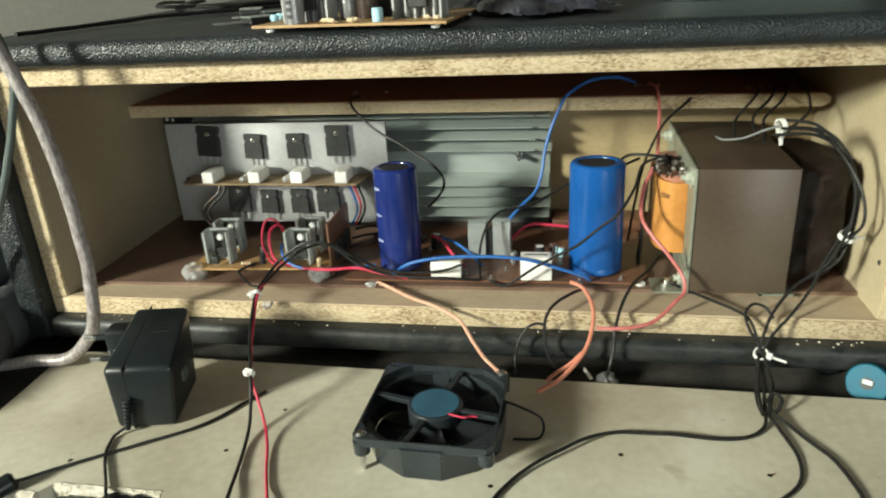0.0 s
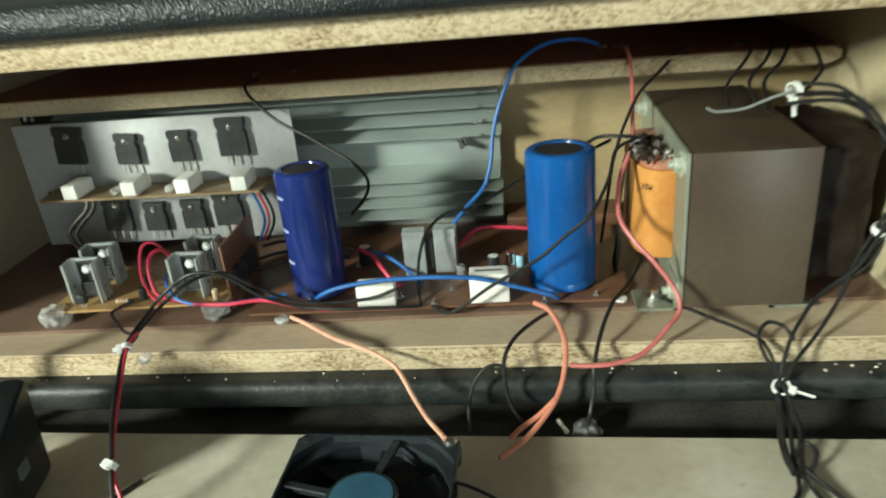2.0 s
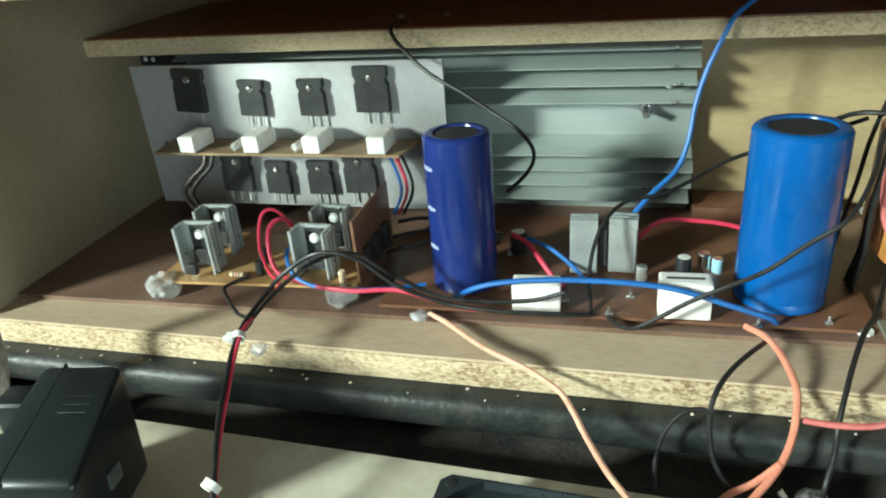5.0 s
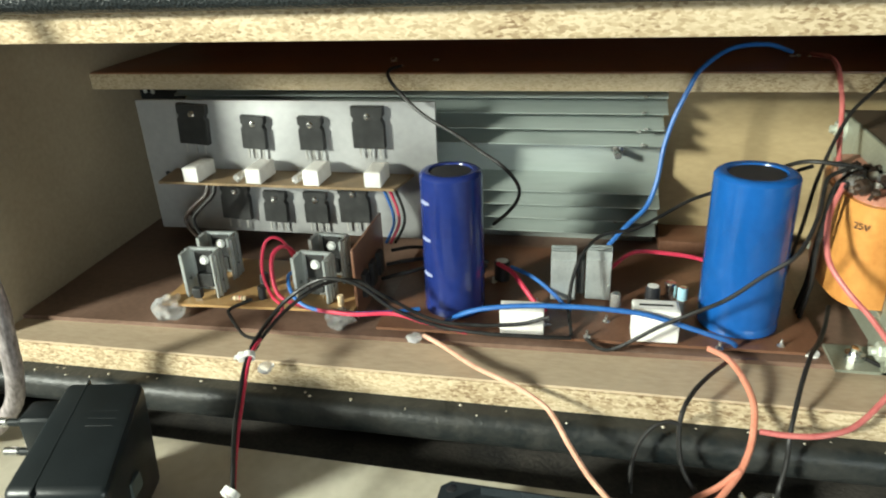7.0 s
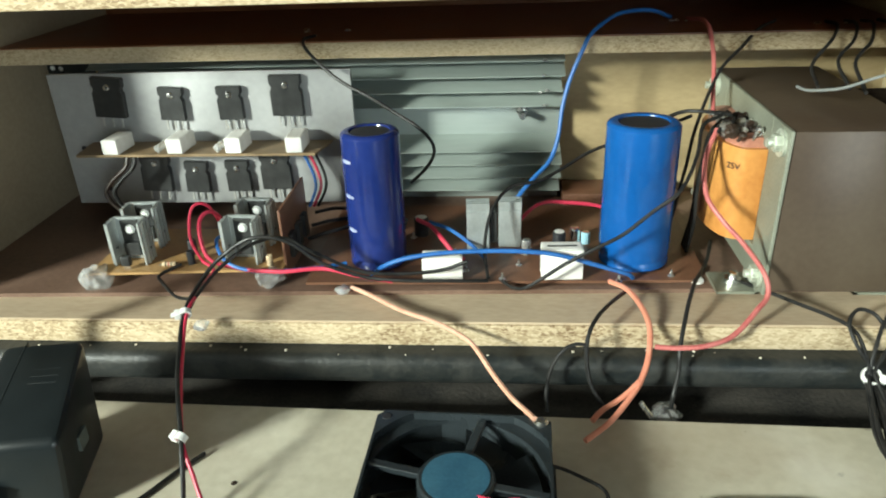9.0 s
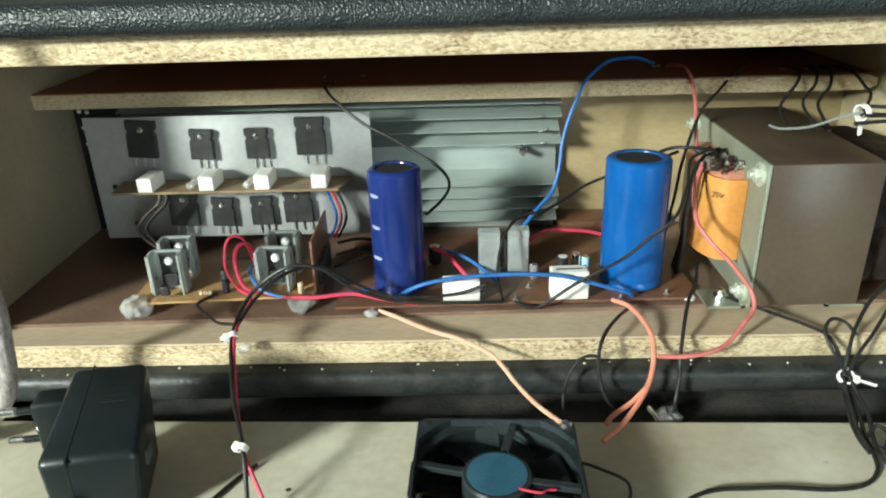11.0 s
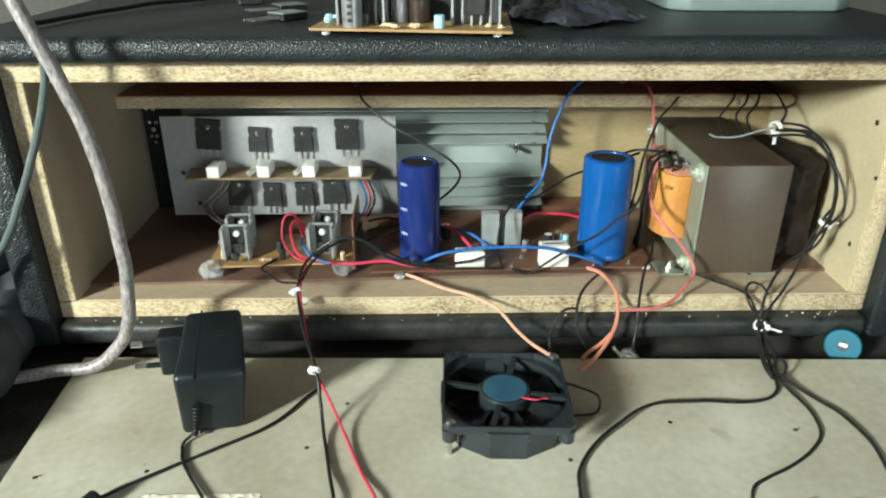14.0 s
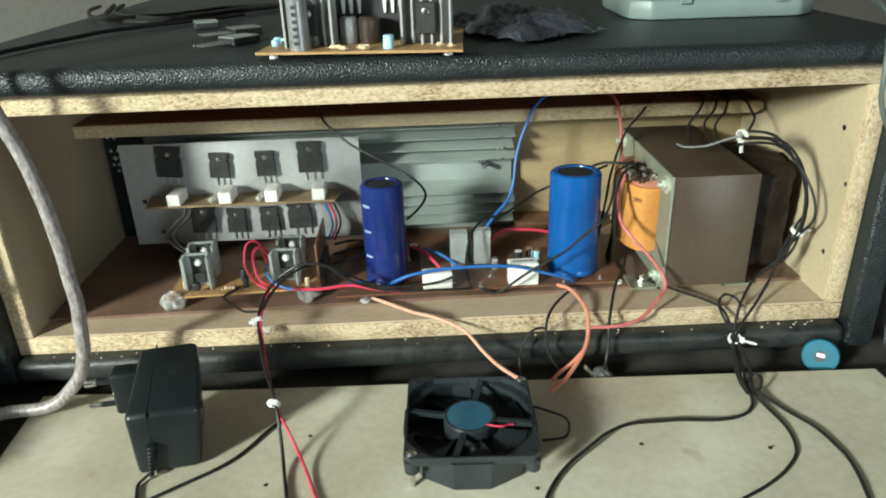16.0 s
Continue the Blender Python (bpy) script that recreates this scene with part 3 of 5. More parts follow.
def axial(at, way, length, r, label, body, group="resistors"):
    t = thing("resistor", label, "resistor", pose(*at, 0, 0, way), group)
    part("body", lathe([(0, -length / 2), (r * 0.8, -length / 2), (r, -length * 0.38), (r * 0.86, -length * 0.2), (r * 0.86, length * 0.2), (r, length * 0.38), (r * 0.8, length / 2), (0, length / 2)], 12,
                       (0, 0, r + 0.0005), Matrix.Rotation(radians(90), 4, 'Y')), body, t)
    for k, c in ((-0.22, DARKTAPE), (0.0, WRED), (0.22, DARKTAPE)):
        part("band", rod((k * length - 0.0003, 0, r + 0.0005), (k * length + 0.0003, 0, r + 0.0005), r * 0.93, 12), c, t)
    for k in (-1, 1):
        part("lead", cord([(k * length / 2, 0, r + 0.0005), (k * (length / 2 + 0.0014), 0, r + 0.0004), (k * (length / 2 + 0.0018), 0, -0.0002)], 0.0003, 6, 4), STEEL, t)
    return t


axial((-0.158, 0.043, ZR), 2, 0.0085, 0.0016, "small beige resistor beside the regulator heat sink", BEIGE)
for x, y, k in ((-0.1455, 0.048, 0.0035), (-0.094, 0.046, 0.0028), (-0.150, 0.062, 0.004), (-0.196, 0.050, 0.003)):
    t = thing("small_capacitor", "tiny can capacitor on the tan board", "capacitor", pose(x, y, ZR), "small capacitors")
    part("can", lathe([(0, 0), (k * 0.7, 0), (k * 0.7, k * 2.2), (k * 0.6, k * 2.5), (0, k * 2.45)], 14), CAPTOP if k > 0.003 else BEIGE, t)


def glue_blob(at, r, flat, seed):
    bm = bmesh.new()
    bmesh.ops.create_icosphere(bm, subdivisions=3, radius=r)
    for v in bm.verts:
        n = noise.noise(v.co * 260 + Vector((seed, seed * 2.1, 0)))
        v.co *= 1 + 0.38 * n
        v.co.z = max(v.co.z * flat, -r * 0.55)
    bm.transform(Matrix.Translation(Vector(at) + Vector((0, 0, r * 0.55))))
    return solid("glue_blob", bm, GLUE, "lumpy blob of clear hot glue under the board", "glue", "glue blobs")


glue_blob((-0.2035, 0.036, FLOOR), 0.0092, 0.95, 1)
glue_blob((-0.0935, 0.040, FLOOR), 0.0085, 0.7, 5)
glue_blob((-0.205, 0.092, FLOOR), 0.007, 0.9, 8)
glue_blob((-0.090, 0.094, FLOOR), 0.007, 0.9, 11)
glue_blob((-0.045, 0.028, FLOOR), 0.0045, 0.5, 14)
glue_blob((-0.1195, -0.0085, 0.0008), 0.0045, 0.6, 17)

# ---- supply board ----
psu = thing("supply_board", "long brown circuit board carrying the big capacitors", "circuit board", pose(0.055, 0.085, FLOOR))
part("board", prism([(-0.125, -0.049), (0.108, -0.0435), (0.118, -0.030), (0.118, 0.070), (-0.125, 0.070)], 0.0012, 0.0028, 'z'), PCBDARK, psu)
for x in (-0.118, 0.112):
    for y in (-0.040, 0.062):
        part("standoff", rod((x, y, 0), (x, y, 0.0012), 0.004, 10), NYLON, psu)
ZP = FLOOR + 0.0028
for x, y in ((0.152, 0.047), (0.0155, 0.060), (0.061, 0.060), (0.0505, 0.042), (0.120, 0.040), (0.02, 0.075), (0.094, 0.068), (0.028, 0.052), (0.13, 0.10), (0.15, 0.11), (-0.01, 0.1)):
    t = solid("solder_pin", lathe([(0, 0.0042), (0.0007, 0.0038), (0.0009, 0.0012), (0.0022, 0.0), (0, 0)], 10, (x, y, ZP)), SOLDER, "bright solder pin on the brown board", "solder pin", "solder pins")


def big_can(r, h, sleeve, label):
    t = thing("electrolytic_capacitor", label, "capacitor", group="big capacitors")
    part("sleeve", lathe([(0, 0), (r - 0.002, 0), (r, 0.0016), (r, 0.004), (r - 0.0006, 0.006), (r, 0.0085), (r, h - 0.0024), (r - 0.0007, h - 0.0012), (r - 0.0018, h - 0.0004), (r - 0.0034, h), (r * 0.70, h - 0.0004), (r * 0.68, h - 0.0016), (0, h - 0.0016)], 48), sleeve, t)
    part("end_disc", lathe([(0, h - 0.0015), (r * 0.66, h - 0.0015), (r * 0.64, h - 0.0010), (r * 0.3, h - 0.0008), (0, h - 0.0010)], 40), CAPTOP, t, "dark rubber end disc")
    return t


can = big_can(0.0178, 0.0870, NAVY, "navy blue electrolytic capacitor standing on the brown board")
can.matrix_world = pose(-0.0285, 0.066, ZP, -1, 0, 0)
for z in (0.071, 0.049, 0.027):
    for k in range(5):
        a = radians(214 + k * 5.0)
        h = (0.0030, 0.0024, 0.0034, 0.0026, 0.0022)[k] * 0.75
        b = box(-0.0006, 0.0006, -0.0002, 0.0002, -h / 2, h / 2)
        b.transform(Matrix.Translation((0.01795 * math.cos(a), 0.01795 * math.sin(a), z)) @ Matrix.Rotation(a + math.pi / 2, 4, 'Z'))
        part("printed_mark", b, PRINT, can, "illegible pale printing")
can2 = big_can(0.0213, 0.0895, BLUE, "bright blue electrolytic capacitor standing on the brown board")
can2.matrix_world = pose(0.1325, 0.069, ZP, -1, 0, 0)

r1 = cement("power_resistor", 0.0245, 0.012, 0.0155, "white cement power resistor on the brown board", "power resistors")
r1.matrix_world = pose(0.0145, 0.0385, ZP, 0, 0, 3)
r2 = cement("power_resistor", 0.0245, 0.013, 0.0200, "white cement power resistor with a line of blurred printing", "power resistors", True)
r2.matrix_world = pose(0.0865, 0.0400, ZP, 0, 0, 2)


def finned_block(label):
    t = thing("fin_block", label, "heat sink", group="finned blocks")
    part("core", soften(box(-0.0074, 0.0074, 0, 0.011, 0.001, 0.0275), 0.0005, 1), HEATSINK, t)
    for z in (0.0305,):
        for k in range(3):
            part("fin", box(-0.0074, 0.0074, 0.0008 + k * 0.0038, 0.0024 + k * 0.0038, 0.0270, 0.0330), HEATSINK, t)
    part("pin", box(-0.004, 0.004, 0.004, 0.006, 0, 0.001), STEEL, t)
    return t


fb = finned_block("light grey upright heat sink block on the brown board")
fb.matrix_world = pose(0.0350, 0.080, ZP, 0, 0, 3)
copy_thing(fb, pose(0.0555, 0.083, ZP, 0, 0, -2))
t = thing("bridge_rectifier", "flat black rectifier between two grey heat sinks", "rectifier", pose(0.0450, 0.084, ZP))
part("case", soften(box(-0.0022, 0.0022, 0, 0.009, 0.004, 0.026), 0.0005, 1), EPOXY, t)
for y in (0.002, 0.007):
    part("lead", rod((0, y, 0), (0, y, 0.0045), 0.0005, 6), STEEL, t)
for x, y, r, h, c in ((0.0875, 0.084, 0.0042, 0.012, CAPTOP), (0.0985, 0.094, 0.0036, 0.010, STEEL), (0.1055, 0.092, 0.0030, 0.008, PALEBLUE), (0.0875, 0.066, 0.0036, 0.009, CAPTOP), (-0.005, 0.105, 0.005, 0.013, CAPTOP), (0.066, 0.076, 0.0030, 0.010, GLUE)):
    t = thing("small_capacitor", "small can capacitor on the brown board", "capacitor", pose(x, y, ZP), "small capacitors")
    part("can", lathe([(0, 0), (r, 0), (r, h - 0.0008), (r - 0.0006, h), (0, h)], 18), c, t)
    part("end_disc", lathe([(0, h + 0.0001), (r * 0.8, h + 0.0001), (0, h + 0.0004)], 16), NYLON if c is CAPTOP else STEEL, t, "pale end disc")
ups = thing("upright_board", "small dark brown circuit board standing on edge", "circuit board", pose(-0.0845, 0.075, FLOOR))
part("board", box(-0.0008, 0.0008, -0.028, 0.030, 0.0, 0.046, 0.0003), PCBDARK, ups)
for y in (-0.015, 0.0, 0.014):
    part("chip", soften(box(0.0008, 0.004, y - 0.004, y + 0.004, 0.010, 0.026), 0.0004, 1), EPOXY, ups)
rear = thing("rear_board", "dark brown board lying on the floor by the rear wall", "circuit board", pose(0.13, 0.172, FLOOR))
part("board", box(-0.034, 0.050, -0.012, 0.018, 0.0, 0.010, 0.0006), PCBDARK, rear)

# ---- transformer ----
tr = thing("power_transformer", "heavy mains transformer with a dark varnished core and orange paper coil", "transformer", pose(0.2325, 0.09, FLOOR))
core = box(-0.0330, 0.0345, -0.065, 0.084, 0.0045, 0.0985, 0.0008)
part("core", core, LAMIN, tr, "dark brown varnished lamination stack")
for y0, y1, z0, z1 in ((-0.066, -0.040, 0.003, 0.0990), (0.048, 0.085, 0.003, 0.0990), (-0.040, 0.048, 0.080, 0.0990), (-0.040, 0.048, 0.003, 0.022)):
    part("end_plate", box(-0.0352, -0.0330, y0, y1, z0, z1, 0.0004, 1), LAMFACE, tr, "grey-green steel end plate")
for y in (-0.056, 0.070):
    for z in (0.0900, 0.0115):
        part("bolt", joined(rod((-0.0352, y, z), (-0.0400, y, z), 0.0050, 6, 0.0006), rod((-0.040, y, z), (-0.0430, y, z), 0.0024, 10), rod((-0.0352, y, z), (-0.0364, y, z), 0.0076, 18)), NUT, tr, "pale varnished bolt with nut and washer")
for x in (-0.046, 0.030):
    part("foot", joined(box(x - 0.012, x + 0.012, -0.060, -0.036, 0.0, 0.0016), box(x + (0.0095 if x < 0 else -0.012), x + (0.0120 if x < 0 else -0.0095), -0.060, -0.036, 0.0, 0.020)), LAMFACE, tr, "bent steel mounting foot")
    part("foot_screw", lathe([(0, 0.0085), (0.0026, 0.0080), (0.0026, 0.0045), (0.0050, 0.0045), (0.0050, 0.0016), (0, 0.0016)], 10, (x, -0.048, 0)), STEEL, tr)
coil = []
for k in range(25):
    a = math.pi * k / 24
    coil.append((-0.0330 - 0.0235 * math.sin(a) ** 0.5, -0.034 + 0.076 * (1 - math.cos(a)) / 2))
part("coil", prism([(-0.030, -0.034)] + coil + [(-0.030, 0.042)], 0.0225, 0.0785, 'z'), KRAFT, tr, "glossy orange insulation paper")
wrap = [(u * 1.0 - 0.0006 if u < -0.036 else u, v) for u, v in coil]
part("coil_binding", prism([(-0.031, 0.000)] + [(u, v) for u, v in wrap if v > -0.005] + [(-0.031, 0.042)], 0.026, 0.0775, 'z'), PINKTAPE, tr, "reddish varnished tape")
part("coil_top", prism([(-0.031, -0.034)] + [(-0.033 + (u + 0.033) * 0.9, v * 0.9) for u, v in coil] + [(-0.031, 0.038)], 0.0785, 0.0845, 'z'), PINKTAPE, tr, "dark varnished coil end")
coil2 = []
for k in range(25):
    a = math.pi * k / 24
    coil2.append((0.0320 + 0.050 * math.sin(a) ** 0.42, -0.050 + 0.094 * (1 - math.cos(a)) / 2))
rear = soften(prism([(0.030, -0.050)] + coil2 + [(0.030, 0.048)], 0.008, 0.0945, 'z'), 0.010, 4)
bmesh.ops.subdivide_edges(rear, edges=[e for e in rear.edges if e.calc_length() > 0.02], cuts=9, use_grid_fill=True)
for v in rear.verts:
    if v.co.x > 0.034:
        v.co += 0.0030 * noise.noise_vector(v.co * 90) + 0.0012 * noise.noise_vector(v.co * 260)
part("rear_coil", rear, COILBLACK, tr, "coil wrapped in crinkled dark film")
for k in range(16):
    a = k * 2.4
    x, y = -0.0450 + 0.0085 * math.cos(a), -0.010 + 0.0021 * (k - 8) + 0.004 * math.sin(a * 1.3)
    lump = bmesh.new()
    bmesh.ops.create_icosphere(lump, subdivisions=2, radius=0.0031 + 0.0012 * math.sin(k * 1.9))
    for v in lump.verts:
        v.co = v.co * (1 + 0.4 * noise.noise(v.co * 700 + Vector((k, 0, 0)))) + Vector((x, y, 0.0868 + 0.0016 * math.sin(k * 3.1)))
    part("solder_lump", lump, (SOLDER, DARKTAPE, SOLDER, COILBLACK)[k % 4], tr, "lumpy solder and varnish")
for k in range(9):
    a = k * 0.7
    x, y = -0.0460 + 0.008 * math.cos(a * 1.7), -0.012 + 0.020 * math.sin(a)
    part("terminal", joined(rod((x, y, 0.083), (x + 0.002 * math.cos(k), y - 0.002, 0.0890 + 0.0020 * math.sin(k * 2.3)), 0.0011, 8), lathe([(0, 0.0022), (0.0021, 0.0008), (0.0023, -0.0006), (0, -0.0024)], 8, (x + 0.002 * math.cos(k), y - 0.002, 0.0880 + 0.0020 * math.sin(k * 2.3)))), DARKTAPE if k % 3 else SOLDER, tr, "soldered terminal")
txt = bpy.data.curves.new("marking", 'FONT')
txt.body, txt.size, txt.extrude = "25V", 0.0052, 0.00005
tmp = new("marking_tmp", txt)
tm = bpy.data.meshes.new_from_object(tmp.evaluated_get(bpy.context.evaluated_depsgraph_get()))
bpy.data.objects.remove(tmp)
tm.materials.append(EPOXY)
mk = new("handwritten_marking", tm)
mk.parent = tr
mk.matrix_local = pose(-0.0528, -0.0271, 0.0660, 90, 0, -45)
tagged(mk, "black handwritten voltage marking")

# ---- back panel lying in front ----
BT = -0.036
pan = thing("back_panel", "raw fibreboard back panel lying loose before the cabinet", "panel", pose(0.02, -0.10, TABLE))


def on_panel(bm):
    bm.transform(Matrix.Translation((-0.02, 0.10, -TABLE)))
    return bm


out = [(-0.292, -0.0255), (0.346, -0.041), (0.352, -0.1865), (-0.1205, -0.1840), (-0.1225, -0.1755), (-0.1950, -0.1755), (-0.2000, -0.1830), (-0.2840, -0.1860)]
part("board", on_panel(prism(out, BT - 0.0135, BT, 'z')), MDF, pan)
part("torn_edge", on_panel(joined(prism([(-0.119, -0.1838), (0.352, -0.1868), (0.352, -0.1880), (0.2, -0.1872), (0.08, -0.1868), (-0.02, -0.1862), (-0.119, -0.1852)], BT - 0.0132, BT - 0.0006, 'z'))), MDFEDGE, pan, "rough pale torn edge")
for x, y in ((0.227, -0.123), (0.0690, -0.1490), (0.1444, -0.1132), (-0.0100, -0.0632), (-0.1018, -0.1342), (-0.0797, -0.0882), (-0.1987, -0.1540), (-0.284, -0.033), (-0.266, -0.158)):
    part("screw_hole", on_panel(joined(lathe([(0, 0.0002), (0.0012, 0.0003), (0.0016, 0.0001), (0, 0.0)], 9, (x, y, BT)))), DARKTAPE, pan, "dark screw hole")
    if abs(x) > 0.2:
        part("splinter", on_panel(rod((x + 0.001, y + 0.0008, BT + 0.0001), (x + 0.0030, y + 0.0012, BT + 0.0005), 0.0004, 5)), COPPER, pan)


def torn_strip(x0, x1, y, seed):
    """A ragged pale strip where the board's skin has torn off along its front."""
    n = int((x1 - x0) / 0.004)
    bm = bmesh.new()
    rows = []
    for k in range(n + 1):
        x = x0 + (x1 - x0) * k / n
        w = 0.0026 + 0.0022 * noise.noise(Vector((x * 60, seed, 0))) + 0.0016 * noise.noise(Vector((x * 240, seed, 2)))
        d = 0.0010 * noise.noise(Vector((x * 170, seed, 7)))
        rows.append([bm.verts.new(c) for c in ((x, y + max(w, 0.0006), BT - 0.0002), (x, y + max(w, 0.0006) * 0.5, BT + 0.0005 + 0.4 * abs(d)), (x, y - 0.0010 + d, BT - 0.0004), (x, y - 0.0014 + d, BT - 0.0128))])
    for a, b in zip(rows, rows[1:]):
        for k in range(3):
            bm.faces.new((a[k], a[k + 1], b[k + 1], b[k]))
    bmesh.ops.recalc_face_normals(bm, faces=bm.faces)
    return bm


for x0, x1, y, s in ((-0.118, 0.351, -0.1868, 1.0), (-0.283, -0.201, -0.1850, 4.0), (-0.194, -0.1235, -0.1760, 9.0)):
    part("torn_strip", on_panel(torn_strip(x0, x1, y, s)), MDFEDGE, pan, "ragged pale torn skin")
for x, lab in ((0.056, "round black socket"), (0.087, "round black socket")):
    part("socket", on_panel(joined(rod((x, -0.1875, BT - 0.0055), (x, -0.2010, BT - 0.0055), 0.0095, 24, 0.0025), rod((x, -0.2010, BT - 0.0055), (x, -0.2040, BT - 0.0055), 0.0045, 16, 0.001))), BLACKP, pan, lab)
part("terminal_block", on_panel(soften(box(-0.160, -0.126, -0.1870, -0.1762, BT - 0.0130, BT - 0.0022), 0.001, 1)), BLACKP, pan, "black cable terminal block")
part("terminal_block", on_panel(soften(box(-0.190, -0.164, -0.1880, -0.1790, BT - 0.0130, BT - 0.0035), 0.003, 2)), BLACKP, pan, "black cable terminal block")
for k in range(2):
    part("terminal_post", on_panel(rod((-0.151 + k * 0.015, -0.181, BT - 0.0024), (-0.151 + k * 0.015, -0.181, BT + 0.0004), 0.0036, 12, 0.0008)), BLACKP, pan)

# ---- fan ----
fan = thing("cooling_fan", "black plastic cooling fan with a worn blue hub sticker", "fan", pose(0.0303, -0.1055, BT, 0, 0, -2.0))
S, H = 0.0422, 0.0255


def square_ring(side, z0, z1, opening):
    """A square plate with a hole whose radius follows the angle."""
    bm = bmesh.new()
    n = 64
    lo, hi = [], []
    for z, store in ((z0, lo), (z1, hi)):
        o, i = [], []
        for k in range(n):
            a = 2 * math.pi * (k + 0.5) / n
            c, d = math.cos(a), math.sin(a)
            q = min(side / max(abs(c), abs(d)), side * 1.375)
            o.append(bm.verts.new((q * c, q * d, z)))
            i.append(bm.verts.new((opening(c, d) * c, opening(c, d) * d, z)))
        store += [o, i]
    for k in range(n):
        j = (k + 1) % n
        bm.faces.new((hi[0][k], hi[0][j], hi[1][j], hi[1][k]))
        bm.faces.new((lo[0][j], lo[0][k], lo[1][k], lo[1][j]))
        bm.faces.new((lo[0][k], lo[0][j], hi[0][j], hi[0][k]))
        bm.faces.new((lo[1][j], lo[1][k], hi[1][k], hi[1][j]))
    return bm


part("frame", square_ring(S, H - 0.0042, H, lambda c, d: min(0.0410 / max(abs(c), abs(d)), 0.0476)), FANBLACK, fan)
part("corner_web", square_ring(S - 0.0004, H - 0.0060, H - 0.0042, lambda c, d: 0.0414), FANBLACK, fan)
barrel = bmesh.new()
rings = []
for r, zz in ((0.0440, 0.0006), (0.0452, H - 0.0043), (0.0434, H - 0.0043), (0.0428, 0.0006)):
    rings.append([barrel.verts.new((r * math.cos(2 * math.pi * (k + 0.5) / 12), r * math.sin(2 * math.pi * (k + 0.5) / 12), zz)) for k in range(12)])
for a, b in zip(rings, rings[1:] + rings[:1]):
    for k in range(12):
        j = (k + 1) % 12
        barrel.faces.new((a[k], a[j], b[j], b[k]))
bmesh.ops.recalc_face_normals(barrel, faces=barrel.faces)
part("barrel", barrel, FANBLACK, fan)
part("hub", lathe([(0, 0.003), (0.0165, 0.003), (0.0175, 0.005), (0.0175, H - 0.002), (0.0165, H - 0.0008), (0, H - 0.0008)], 32), FANBLACK, fan)
part("sticker", lathe([(0, H - 0.0005), (0.0150, H - 0.0005), (0.0150, H - 0.0007), (0, H - 0.0007)], 32), STICKER, fan, "worn blue sticker")
for a in (25, 203, 290, 112):
    s = box(0.015, 0.0415, -0.0021, 0.0021, H - 0.0050, H - 0.0018, 0.0004, 1)
    s.transform(Matrix.Rotation(radians(a - 35), 4, 'Z'))
    part("strut", s, FANBLACK, fan)
for k in range(7):
    b = bmesh.new()
    a0 = 2 * math.pi * k / 7
    grid = []
    for u in range(5):
        row = []
        for v in range(6):
            r = 0.0172 + 0.0215 * u / 4
            a = a0 + (v / 5 - 0.5) * (1.16 + 0.03 * u)
            row.append(b.verts.new((r * math.cos(a), r * math.sin(a), 0.0035 + 0.0150 * (v / 5) ** 1.1)))
        grid.append(row)
    for u in range(4):
        for v in range(5):
            b.faces.new((grid[u][v], grid[u + 1][v], grid[u + 1][v + 1], grid[u][v + 1]))
    bmesh.ops.solidify(b, geom=b.faces[:], thickness=0.0012)
    part("blade", b, FANBLACK, fan)
for x, y in ((-0.0374, -0.0374), (0.0374, -0.0374), (-0.0374, 0.0374), (0.0374, 0.0374)):
    part("corner_post", lathe([(0.0022, H - 0.013), (0.0048, H - 0.013), (0.0052, H - 0.0042), (0.0022, H - 0.0042), (0.0022, H - 0.013)], 14, (x, y, 0)), FANBLACK, fan)
    if (x < 0) != (y < 0):
        part("screw_hole", rod((x, y, H - 0.0002), (x, y, H + 0.0003), 0.0022, 12), CAPTOP, fan, "open screw hole")
    else:
        part("screw", joined(lathe([(0, 0.0020), (0.0022, 0.0018), (0.0036, 0.0006), (0.0036, 0), (0, 0)], 14, (x, y, H)), rod((x, y, 0.0), (x, y, H), 0.0017, 10)), STEEL, fan, "bright steel mounting screw")
part("fan_lead", cord([(0.010, -0.010, H - 0.001), (0.020, -0.013, H - 0.0005), (0.024, -0.0105, H - 0.0012), (0.028, -0.0095, H - 0.0018)], 0.0007, 6), WRED, fan, "thin red lead")
wire("fan_cable", [(0.068, -0.086, -0.0200), (0.082, -0.0900, -0.0215), (0.0965, -0.0990, -0.0240), (0.0955, -0.1035, -0.0345), (0.079, -0.1055, -0.0350)], 0.0009, WBLACK, "thin black fan lead curling over the panel")

# ---- adapter ----
ad = thing("power_adapter", "black plastic plug-in power adapter standing on the panel", "adapter", pose(-0.1700, -0.0900, BT, 0, 0, 10))


def adapter_shell(f0, f1, g, round_by):
    """A slice of the wedge-shaped case between two shares of its width: wide at the upper front, narrower below and behind."""
    def across(x0, x1, y, z):
        return (x0 + (x1 - x0) * f0 - g, y, z), (x0 + (x1 - x0) * f1 + g, y, z)
    b = bmesh.new()
    p, q = across(-0.0215, 0.0180, -0.0275, 0), across(-0.0185, 0.0150, 0.0300, 0)
    r, s = across(-0.0215, 0.0255, -0.0300 - g, 0.0480 + g), across(-0.0170, 0.0210, 0.0270 + g, 0.0645 + g)
    a = [b.verts.new(v) for v in (p[0], p[1], q[1], q[0])]
    c = [b.verts.new(v) for v in (r[0], r[1], s[1], s[0])]
    b.faces.new(a[::-1])
    b.faces.new(c)
    for k in range(4):
        b.faces.new((a[k], a[(k + 1) % 4], c[(k + 1) % 4], c[k]))
    bmesh.ops.recalc_face_normals(b, faces=b.faces)
    return soften(b, round_by, 3)


